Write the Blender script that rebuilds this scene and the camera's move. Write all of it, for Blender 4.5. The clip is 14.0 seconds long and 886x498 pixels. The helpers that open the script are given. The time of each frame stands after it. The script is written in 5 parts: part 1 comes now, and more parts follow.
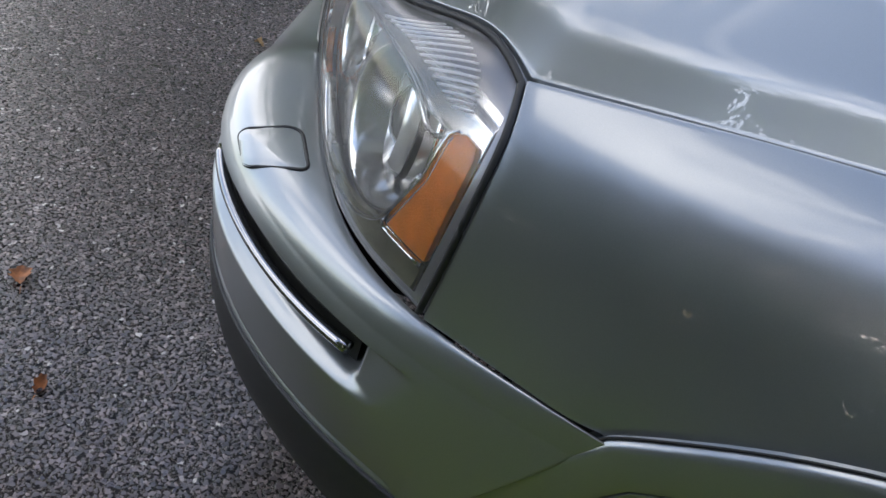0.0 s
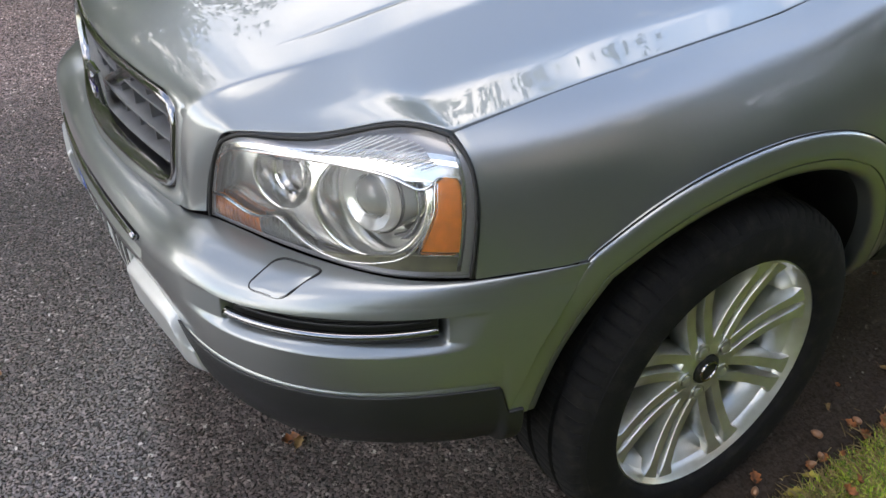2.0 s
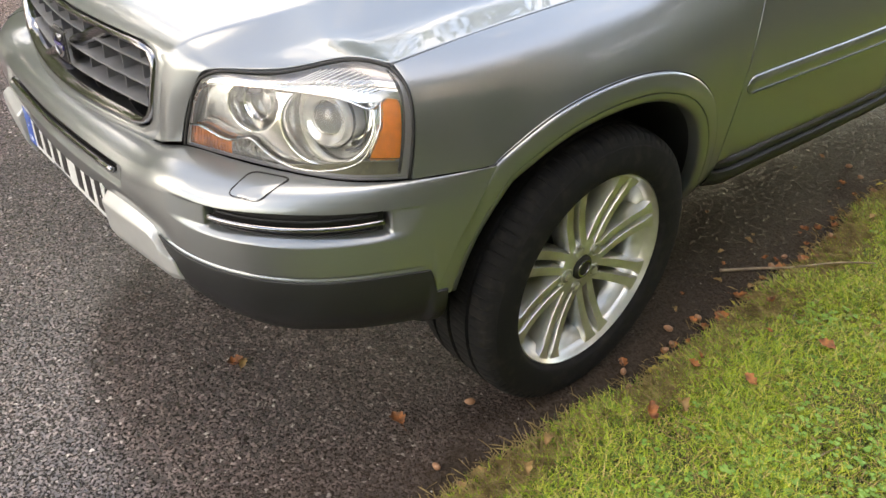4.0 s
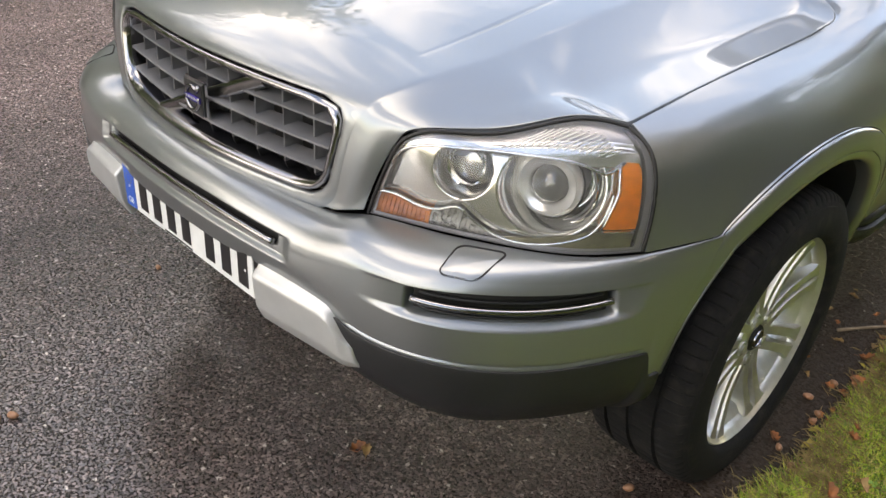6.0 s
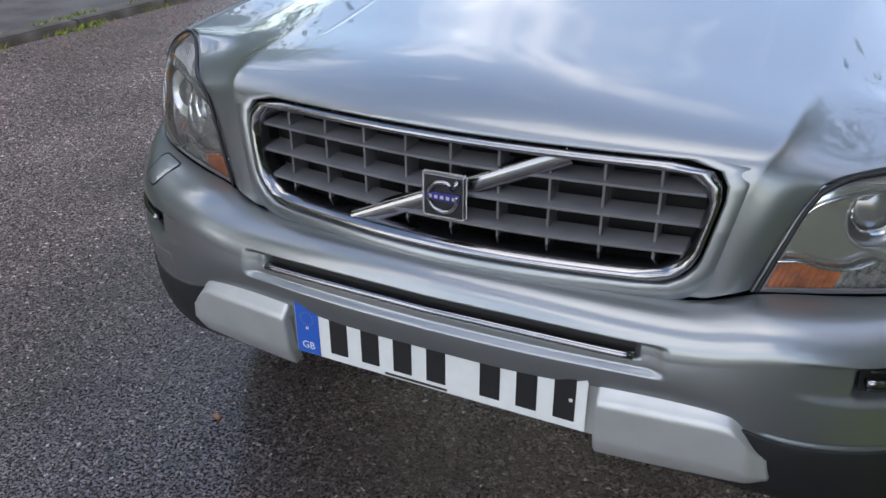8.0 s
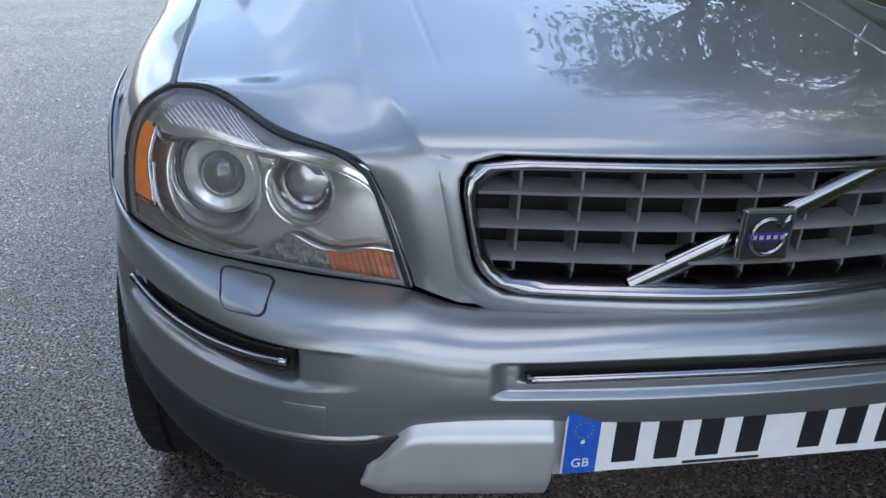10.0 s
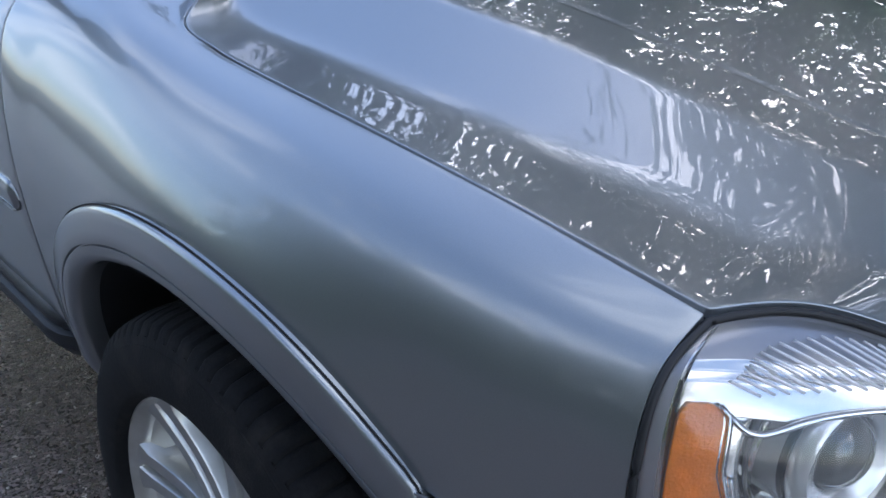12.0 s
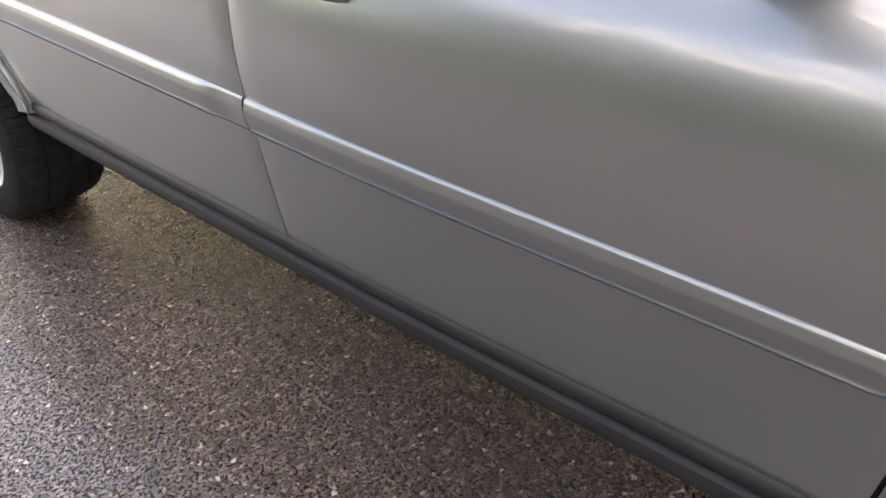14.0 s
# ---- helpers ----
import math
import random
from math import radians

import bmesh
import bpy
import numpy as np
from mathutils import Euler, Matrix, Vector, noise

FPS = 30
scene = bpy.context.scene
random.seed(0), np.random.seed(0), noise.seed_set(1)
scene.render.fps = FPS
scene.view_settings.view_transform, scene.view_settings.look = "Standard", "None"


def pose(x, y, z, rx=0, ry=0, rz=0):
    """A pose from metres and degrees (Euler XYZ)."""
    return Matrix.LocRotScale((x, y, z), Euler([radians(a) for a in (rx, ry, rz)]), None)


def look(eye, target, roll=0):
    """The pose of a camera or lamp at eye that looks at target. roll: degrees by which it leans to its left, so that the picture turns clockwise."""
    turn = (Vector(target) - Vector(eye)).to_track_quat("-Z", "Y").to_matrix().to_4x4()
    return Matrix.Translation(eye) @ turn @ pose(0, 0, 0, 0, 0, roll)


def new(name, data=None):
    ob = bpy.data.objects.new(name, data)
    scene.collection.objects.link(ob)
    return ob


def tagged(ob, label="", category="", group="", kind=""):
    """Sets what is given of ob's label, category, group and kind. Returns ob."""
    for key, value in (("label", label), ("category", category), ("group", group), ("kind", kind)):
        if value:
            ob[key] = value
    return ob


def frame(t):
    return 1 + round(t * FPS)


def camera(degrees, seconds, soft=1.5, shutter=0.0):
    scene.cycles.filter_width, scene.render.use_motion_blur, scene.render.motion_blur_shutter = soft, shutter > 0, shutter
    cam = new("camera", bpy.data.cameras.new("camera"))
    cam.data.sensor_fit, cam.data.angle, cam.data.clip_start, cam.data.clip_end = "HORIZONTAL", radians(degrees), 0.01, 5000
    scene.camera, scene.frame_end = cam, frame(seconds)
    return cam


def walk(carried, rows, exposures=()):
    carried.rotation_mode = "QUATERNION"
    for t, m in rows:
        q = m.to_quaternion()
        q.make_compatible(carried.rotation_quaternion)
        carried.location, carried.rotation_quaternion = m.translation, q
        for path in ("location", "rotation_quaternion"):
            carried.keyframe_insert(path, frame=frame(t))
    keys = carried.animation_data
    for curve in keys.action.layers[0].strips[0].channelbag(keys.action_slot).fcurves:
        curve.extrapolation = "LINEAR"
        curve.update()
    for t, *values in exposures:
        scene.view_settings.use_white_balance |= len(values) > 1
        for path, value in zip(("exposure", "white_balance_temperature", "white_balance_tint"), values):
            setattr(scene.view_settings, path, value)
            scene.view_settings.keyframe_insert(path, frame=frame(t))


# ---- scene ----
cam = camera(56.6, 14.0)
PATH = [
    (0, (1.369, -0.460, 1.219), (-0.218, -0.637, 0.016), 17.3),
    (0.5, (1.379, -0.647, 1.254), (-0.182, -0.460, 0.018), 12.4),
    (1, (1.340, -0.890, 1.300), (-0.194, -0.529, 0.068), 6.0),
    (1.5, (1.446, -0.986, 1.378), (-0.003, -0.239, 0.221), 3.7),
    (2, (1.664, -1.055, 1.455), (0.236, -0.202, 0.344), -1.2),
    (2.5, (1.897, -1.100, 1.463), (0.495, -0.196, 0.360), -1.1),
    (2.7, (1.940, -1.122, 1.486), (0.559, -0.183, 0.385), -0.8),
    (4.8, (1.860, -1.502, 1.489), (0.671, -0.285, 0.439), 4.0),
    (5, (1.819, -1.506, 1.476), (0.637, -0.270, 0.439), 4.2),
    (5.5, (1.642, -1.538, 1.436), (0.443, -0.303, 0.419), 4.2),
    (5.8, (1.513, -1.577, 1.426), (0.315, -0.329, 0.423), 4.1),
    (6, (1.431, -1.615, 1.421), (0.239, -0.358, 0.421), 4.0),
    (6.5, (1.262, -1.763, 1.412), (0.086, -0.469, 0.442), 3.3),
    (7, (1.074, -1.826, 1.375), (-0.039, -0.456, 0.435), 2.3),
    (7.2, (0.944, -1.819, 1.382), (-0.110, -0.413, 0.427), 1.7),
    (7.5, (0.727, -1.806, 1.393), (-0.248, -0.363, 0.410), 0.4),
    (8, (0.493, -1.880, 1.340), (-0.275, -0.278, 0.420), -0.3),
    (8.2, (0.393, -1.913, 1.372), (-0.245, -0.262, 0.441), -0.1),
    (10.3, (-0.710, -1.631, 1.249), (-0.218, 0.113, 0.402), 1.0),
    (10.5, (-0.775, -1.509, 1.286), (-0.183, 0.157, 0.351), -0.0),
    (11, (-0.976, -1.258, 1.274), (-0.103, 0.292, 0.360), 0.3),
    (11.5, (-1.133, -1.003, 1.256), (-0.047, 0.408, 0.344), 1.2),
    (12, (-1.279, -0.727, 1.256), (-0.009, 0.522, 0.346), 3.3),
    (12.5, (-1.342, -0.346, 1.242), (0.077, 0.741, 0.346), 5.1),
    (13, (-1.440, -0.108, 1.218), (0.088, 0.828, 0.328), 4.5),
    (13.3, (-1.555, 0.084, 1.239), (0.026, 0.900, 0.325), 4.7),
    (13.5, (-1.614, 0.199, 1.255), (-0.058, 1.025, 0.307), 3.9),
    (13.8, (-1.629, 0.396, 1.262), (-0.265, 1.389, 0.188), 0.3),
    (14, (-1.618, 0.518, 1.263), (-0.381, 1.593, 0.117), -1.4),
]
EXPOSURES = [
    (0, 1.80, 6820, 14), (0.5, 2.15, 7070, 14), (1.0, 2.20, 7320, 14), (1.5, 2.10, 7220, 14), (2.5, 2.50, 8250, 15), (5, 2.75, 9250, 16), (6.5, 2.20, 8320, 17), (7.5, 1.90, 7420, 16),
    (8.2, 1.65, 6820, 14), (10.3, 1.55, 6370, 13), (11.5, 1.55, 6170, 13), (12.5, 1.55, 5820, 15), (13, 1.65, 5820, 14), (13.5, 2.05, 6720, 15), (14, 2.95, 8920, 22),
]
walk(cam, [(t, look(eye, target, roll)) for t, eye, target, roll in PATH], EXPOSURES)

# ---- world and light ----
world = bpy.data.worlds.new("sky")
scene.world = world
world.use_nodes = True
wn, wl = world.node_tree.nodes, world.node_tree.links
sky = wn.new("ShaderNodeTexSky")
sky.sky_type, sky.sun_disc, sky.sun_elevation, sky.sun_rotation = "NISHITA", False, radians(34), radians(70)
SKY_STRENGTH, CLOUD_STRENGTH = 0.15, 1.1
wl.new(sky.outputs[0], wn["Background"].inputs[0])
wn["Background"].inputs[1].default_value = SKY_STRENGTH
cloud = wn.new("ShaderNodeBackground")
cloud.inputs[0].default_value, cloud.inputs[1].default_value = (0.93, 0.96, 1.0, 1), CLOUD_STRENGTH
coords, puffs, edge, mixed = wn.new("ShaderNodeTexCoord"), wn.new("ShaderNodeTexNoise"), wn.new("ShaderNodeValToRGB"), wn.new("ShaderNodeMixShader")
puffs.inputs["Scale"].default_value, puffs.inputs["Detail"].default_value, puffs.inputs["Roughness"].default_value, puffs.inputs["Distortion"].default_value = 2.4, 12, 0.60, 0.7
edge.color_ramp.elements[0].position, edge.color_ramp.elements[1].position = 0.495, 0.655
wl.new(coords.outputs["Generated"], puffs.inputs["Vector"])
# clouds bank up towards the horizon and open overhead
rise, bank, sumup = wn.new("ShaderNodeSeparateXYZ"), wn.new("ShaderNodeMapRange"), wn.new("ShaderNodeMath")
bank.interpolation_type = "SMOOTHSTEP"
for at, v in (("From Min", 0.60), ("From Max", 0.85), ("To Min", 0.0), ("To Max", -0.11)):
    bank.inputs[at].default_value = v
wl.new(coords.outputs["Generated"], rise.inputs[0])
wl.new(rise.outputs["Z"], bank.inputs[0])
wl.new(puffs.outputs[0], sumup.inputs[0])
lean, spread = wn.new("ShaderNodeVectorMath"), wn.new("ShaderNodeMath")
lean.operation, lean.inputs[1].default_value = "DOT_PRODUCT", (-0.085, -0.05, 0)
wl.new(coords.outputs["Generated"], lean.inputs[0])
wl.new(bank.outputs[0], sumup.inputs[1])
wl.new(sumup.outputs[0], spread.inputs[0])
wl.new(lean.outputs["Value"], spread.inputs[1])
# one more bank of thin cloud straight above
crown_bank, crowned = wn.new("ShaderNodeMapRange"), wn.new("ShaderNodeMath")
crown_bank.interpolation_type = "SMOOTHSTEP"
for at, v in (("From Min", 0.90), ("From Max", 0.98), ("To Min", 0.0), ("To Max", 0.22)):
    crown_bank.inputs[at].default_value = v
wl.new(rise.outputs["Z"], crown_bank.inputs[0])
wl.new(spread.outputs[0], crowned.inputs[0])
wl.new(crown_bank.outputs[0], crowned.inputs[1])
wl.new(crowned.outputs[0], edge.inputs[0])
wl.new(edge.outputs[0], mixed.inputs[0])
wl.new(wn["Background"].outputs[0], mixed.inputs[1])
wl.new(cloud.outputs[0], mixed.inputs[2])
wl.new(mixed.outputs[0], wn["World Output"].inputs[0])

sun = new("sun", bpy.data.lights.new("sun", "SUN"))
sun.data.energy, sun.data.angle, sun.data.color = 0.5, radians(40), (1.0, 0.96, 0.90)
sun.matrix_world = look((7.0, 2.6, 5.04), (0, 0, 0))


# ---- materials ----
def material(name, colour, rough=0.5, metal=0.0, coat=0.0, grain=0.0, grain_scale=400.0, vary=0.0, vary_scale=6.0, other=None, ramp=(0.35, 0.65), bump=0.0):
    """A Principled material with colour that varies at a broad scale, and fine grain in its relief and gloss."""
    m = bpy.data.materials.new(name)
    m.use_nodes = True
    n, l = m.node_tree.nodes, m.node_tree.links
    b = n["Principled BSDF"]
    b.inputs["Base Color"].default_value = (*colour, 1)
    b.inputs["Roughness"].default_value, b.inputs["Metallic"].default_value = rough, metal
    b.inputs["Coat Weight"].default_value, b.inputs["Coat Roughness"].default_value = coat, 0.025
    tc = n.new("ShaderNodeTexCoord")
    if vary or other:
        tex, mix, rmp = n.new("ShaderNodeTexNoise"), n.new("ShaderNodeMix"), n.new("ShaderNodeValToRGB")
        tex.inputs["Scale"].default_value, tex.inputs["Detail"].default_value = vary_scale, 5
        mix.data_type = "RGBA"
        mix.inputs[6].default_value = (*colour, 1)
        mix.inputs[7].default_value = (*(other or [c * (1 - vary) for c in colour]), 1)
        rmp.color_ramp.elements[0].position, rmp.color_ramp.elements[1].position = ramp
        l.new(tc.outputs["Object"], tex.inputs["Vector"])
        l.new(tex.outputs[0], rmp.inputs[0])
        l.new(rmp.outputs[0], mix.inputs[0])
        l.new(mix.outputs[2], b.inputs["Base Color"])
    if grain:
        fine, mr, bp = n.new("ShaderNodeTexNoise"), n.new("ShaderNodeMapRange"), n.new("ShaderNodeBump")
        fine.inputs["Scale"].default_value, fine.inputs["Detail"].default_value = grain_scale, 3
        mr.inputs["To Min"].default_value, mr.inputs["To Max"].default_value = max(0.02, rough - 0.08), min(1, rough + 0.08)
        bp.inputs["Strength"].default_value, bp.inputs["Distance"].default_value = grain, bump or 0.001
        l.new(tc.outputs["Object"], fine.inputs["Vector"])
        l.new(fine.outputs[0], mr.inputs[0])
        l.new(mr.outputs[0], b.inputs["Roughness"])
        l.new(fine.outputs[0], bp.inputs["Height"])
        l.new(bp.outputs[0], b.inputs["Normal"])
    return m


def glass(name, tint=(1, 1, 1), ior=1.5, haze=0.0):
    """Thin clear sheet: see-through, with Fresnel gloss and a little haze of age."""
    m = bpy.data.materials.new(name)
    m.use_nodes = True
    n, l = m.node_tree.nodes, m.node_tree.links
    n.remove(n["Principled BSDF"])
    clear, gloss, fres, mix = n.new("ShaderNodeBsdfTransparent"), n.new("ShaderNodeBsdfGlossy"), n.new("ShaderNodeFresnel"), n.new("ShaderNodeMixShader")
    clear.inputs[0].default_value = (*tint, 1)
    gloss.inputs["Roughness"].default_value = 0.02
    fres.inputs[0].default_value = ior
    l.new(fres.outputs[0], mix.inputs[0])
    l.new(clear.outputs[0], mix.inputs[1])
    l.new(gloss.outputs[0], mix.inputs[2])
    if haze:
        dull, veil = n.new("ShaderNodeBsdfDiffuse"), n.new("ShaderNodeMixShader")
        dull.inputs[0].default_value, veil.inputs[0].default_value = (0.80, 0.80, 0.77, 1), haze
        l.new(mix.outputs[0], veil.inputs[1])
        l.new(dull.outputs[0], veil.inputs[2])
        mix = veil
    l.new(mix.outputs[0], n["Material Output"].inputs[0])
    return m


def asphalt():
    """Damp worn asphalt: flat-topped stones with dark pits between them, broad stains, painted light and shade, and a
    muddy verge.
    """
    m = material("asphalt", (0.05, 0.046, 0.047), 0.42, coat=1.0)
    n, l = m.node_tree.nodes, m.node_tree.links
    b = n["Principled BSDF"]
    b.inputs["Specular IOR Level"].default_value, b.inputs["Coat Roughness"].default_value = 0.25, 0.22
    b.inputs["Coat IOR"].default_value = 1.65

    def math_node(op, a, c):
        k = n.new("ShaderNodeMath")
        k.operation = op
        for at, v in enumerate((a, c)):
            if isinstance(v, (int, float)):
                k.inputs[at].default_value = v
            else:
                l.new(v, k.inputs[at])
        return k.outputs[0]

    def noise(scale, detail):
        k = n.new("ShaderNodeTexNoise")
        k.inputs["Scale"].default_value, k.inputs["Detail"].default_value = scale, detail
        l.new(tc.outputs["Object"], k.inputs["Vector"])
        return k

    def ramp(source, *stops):
        k = n.new("ShaderNodeValToRGB")
        e = k.color_ramp.elements
        for at, (pos, c) in enumerate(stops):
            if at > 1:
                e.new(pos)
        for at, (pos, c) in enumerate(stops):
            e[at].position, e[at].color = pos, (*c, 1)
        l.new(source, k.inputs[0])
        return k.outputs[0]

    def mixed(kind, factor, a, c):
        k = n.new("ShaderNodeMix")
        k.data_type, k.blend_type = "RGBA", kind
        for at, v in ((0, factor), (6, a), (7, c)):
            if isinstance(v, (int, float)):
                k.inputs[at].default_value = v
            else:
                l.new(v, k.inputs[at])
        return k.outputs[2]

    tc, sep, xyz, add = n.new("ShaderNodeTexCoord"), n.new("ShaderNodeSeparateColor"), n.new("ShaderNodeSeparateXYZ"), n.new("ShaderNodeVectorMath")
    l.new(tc.outputs["Object"], xyz.inputs[0])
    warp, fine, broad, pits = noise(150, 2), noise(420, 3), noise(1.3, 7), noise(125, 3)
    add.operation, add.inputs[1].default_value = "MULTIPLY_ADD", (0.011, 0.011, 0.011)
    l.new(warp.outputs["Color"], add.inputs[0])
    l.new(tc.outputs["Object"], add.inputs[2])
    cells, edges = n.new("ShaderNodeTexVoronoi"), n.new("ShaderNodeTexVoronoi")
    edges.feature = "DISTANCE_TO_EDGE"
    for v in (cells, edges):
        v.inputs["Scale"].default_value = 110
        l.new(add.outputs[0], v.inputs["Vector"])
    l.new(cells.outputs["Color"], sep.inputs[0])
    stone = ramp(sep.outputs[0], (0.0, (0.060, 0.045, 0.046)), (0.6, (0.132, 0.100, 0.100)), (0.975, (0.30, 0.236, 0.230)), (1.0, (0.72, 0.67, 0.64)))
    depth = math_node("ADD", pits.outputs[0], math_node("MULTIPLY", edges.outputs["Distance"], 0.75))
    top = ramp(depth, (0.50, (0.0, 0.0, 0.0)), (0.62, (1, 1, 1)))
    colour = mixed("MULTIPLY", 1.0, stone, ramp(top, (0.0, (0.12, 0.112, 0.108)), (1.0, (1, 1, 1))))
    colour = mixed("MULTIPLY", 0.85, colour, ramp(broad.outputs[0], (0.35, (0.66, 0.62, 0.60)), (0.7, (1.25, 1.2, 1.18))))
    # the lane out in the road is worn drier and paler, the strip where cars stand darker and damp;
    # open-sky light and the shade beside the car are painted in as well
    lane_light = math_node("ADD", xyz.outputs[0], math_node("MULTIPLY", math_node("SUBTRACT", noise(2.2, 6).outputs[0], 0.5), 1.1))
    lane_light = math_node("ADD", math_node("MULTIPLY", lane_light, 0.25), 1.0)
    colour = mixed("MULTIPLY", 1.0, colour, ramp(lane_light, (0.33, (2.6, 2.45, 2.35)), (0.70, (0.78, 0.76, 0.75)), (0.95, (1.0, 1.0, 1.0))))
    # verge mud, widened under the car's flank to paint the shade there too
    mud_shade = math_node("ADD", xyz.outputs[0], math_node("MULTIPLY", math_node("SUBTRACT", noise(9, 6).outputs[0], 0.5), 0.30))
    mud_shade = math_node("ADD", mud_shade, math_node("MAXIMUM", math_node("MINIMUM", math_node("MULTIPLY", xyz.outputs[1], 0.36), 0.36), 0.0))
    mud_shade = ramp(mud_shade, (0.60, (0, 0, 0)), (0.96, (0.94, 0.94, 0.94)))
    colour = mixed("MIX", mud_shade, colour, ramp(noise(60, 6).outputs[0], (0.3, (0.020, 0.014, 0.010)), (0.7, (0.050, 0.037, 0.028))))
    l.new(colour, b.inputs["Base Color"])
    l.new(math_node("MULTIPLY", math_node("ADD", 0.4, math_node("MULTIPLY", top, 0.6)), math_node("SUBTRACT", 1.0, math_node("MULTIPLY", mud_shade, 0.95))), b.inputs["Coat Weight"])
    l.new(math_node("MULTIPLY", math_node("MULTIPLY", 0.5, top), math_node("SUBTRACT", 1.0, math_node("MULTIPLY", mud_shade, 0.85))), b.inputs["Specular IOR Level"])
    gloss = n.new("ShaderNodeMapRange")
    gloss.inputs["To Min"].default_value, gloss.inputs["To Max"].default_value = 0.2, 0.6
    l.new(sep.outputs[1], gloss.inputs[0])
    l.new(gloss.outputs[0], b.inputs["Roughness"])
    grain, stones = n.new("ShaderNodeBump"), n.new("ShaderNodeBump")
    grain.inputs["Strength"].default_value, grain.inputs["Distance"].default_value = 0.5, 0.0008
    stones.inputs["Distance"].default_value = 0.009
    l.new(math_node("SUBTRACT", 1.0, math_node("MULTIPLY", mud_shade, 0.75)), stones.inputs["Strength"])
    l.new(fine.outputs[0], grain.inputs["Height"])
    l.new(math_node("ADD", top, math_node("MULTIPLY", sep.outputs[2], 0.5)), stones.inputs["Height"])
    l.new(grain.outputs[0], stones.inputs["Normal"])
    l.new(stones.outputs[0], b.inputs["Normal"])
    film = n.new("ShaderNodeBump")
    film.inputs["Strength"].default_value, film.inputs["Distance"].default_value = 0.7, 0.0045
    l.new(math_node("ADD", top, math_node("MULTIPLY", sep.outputs[2], 0.8)), film.inputs["Height"])
    l.new(film.outputs[0], b.inputs["Coat Normal"])
    return m


PAINT = material("silver_paint", (0.272, 0.290, 0.300), 0.34, 0.78, 1.0, vary=0.05, vary_scale=900)
PAINT.node_tree.nodes["Principled BSDF"].inputs["Coat IOR"].default_value = 1.5
PAINT.node_tree.nodes["Principled BSDF"].inputs["Coat Roughness"].default_value = 0.012
SATIN = material("satin_silver", (0.52, 0.53, 0.53), 0.42, 0.5, 0.2, grain=0.1, grain_scale=900, vary=0.1, vary_scale=14)
PLASTIC = material("dark_grey_plastic", (0.016, 0.017, 0.019), 0.48, grain=0.35, grain_scale=1500, vary=0.3, vary_scale=9)
BLACK = material("black_rubber", (0.012, 0.012, 0.013), 0.6, vary=0.3, vary_scale=20)
LAMP_CHROME = material("lamp_chrome", (0.90, 0.90, 0.91), 0.07, 1.0, vary=0.05, vary_scale=30)
CHROME = material("chrome", (0.30, 0.30, 0.315), 0.13, 1.0, vary=0.08, vary_scale=30)
REFLECTOR = material("lamp_reflector", (0.76, 0.755, 0.735), 0.15, 0.92, vary=0.06, vary_scale=12)
RIBBED = material("lamp_dark_brow", (0.30, 0.30, 0.325), 0.28, 0.5, vary=0.08, vary_scale=18)
RIB = material("lamp_pale_rib", (0.86, 0.86, 0.88), 0.3, 0.3, vary=0.05, vary_scale=30)
AMBER = material("amber_marker", (0.95, 0.27, 0.001), 0.35, coat=0.3, grain=0.9, grain_scale=420, vary=0.2, vary_scale=60)
SMOKED = material("smoked_prism", (0.20, 0.19, 0.13), 0.3, 0.4, 0.6, grain=0.6, grain_scale=500, vary=0.35, vary_scale=25)
INDICATOR = material("indicator_orange", (0.66, 0.17, 0.03), 0.25, coat=0.8, grain=0.9, grain_scale=260, vary=0.5, vary_scale=50)
PRISM = material("clear_prism", (0.50, 0.50, 0.48), 0.18, 0.7, 0.8, grain=1.0, grain_scale=240, vary=0.6, vary_scale=90)
LENS = glass("clear_lens", haze=0.042)
LAMP_RING = material("lamp_pale_ring", (0.84, 0.84, 0.83), 0.24, 0.7, vary=0.05, vary_scale=30)
LAMP_BOWL = material("lamp_grey_bowl", (0.42, 0.42, 0.43), 0.2, 0.85, vary=0.1, vary_scale=40)
PROJECTOR = material("projector_glass", (0.10, 0.102, 0.10), 0.05, coat=1.0, vary=0.08, vary_scale=9)
WINDOW = material("dark_window_glass", (0.012, 0.014, 0.014), 0.03, coat=1.0, vary=0.2, vary_scale=2)
GRILLE = material("grille_grey", (0.20, 0.20, 0.21), 0.40, 0.3, grain=0.2, grain_scale=900, vary=0.2, vary_scale=20)
# near-black colour that stands in for missing light in hollows and gaps
VOID = material("cavity_shade", (0.008, 0.008, 0.008), 0.8, vary=0.3, vary_scale=12)
PLATE = material("plate_white", (0.78, 0.79, 0.78), 0.32, coat=0.4, vary=0.06, vary_scale=30)
PLATE_BLUE = material("plate_blue", (0.010, 0.10, 0.50), 0.32, coat=0.4, vary=0.1, vary_scale=40)
PLATE_INK = material("plate_ink", (0.012, 0.012, 0.014), 0.35, coat=0.4, vary=0.2, vary_scale=30)
TYRE = material("tyre_rubber", (0.0065, 0.0065, 0.007), 0.9, grain=0.5, grain_scale=300, other=(0.022, 0.020, 0.018), vary_scale=26, ramp=(0.52, 0.78), bump=0.002)
TYRE.node_tree.nodes["Principled BSDF"].inputs["Specular IOR Level"].default_value = 0.28
ALLOY = material("wheel_alloy", (0.64, 0.64, 0.61), 0.32, 0.75, 0.5, other=(0.50, 0.49, 0.45), vary_scale=16)
DISC = material("brake_disc", (0.035, 0.031, 0.029), 0.6, 0.4, grain=0.3, grain_scale=200, other=(0.05, 0.028, 0.018), vary_scale=22)
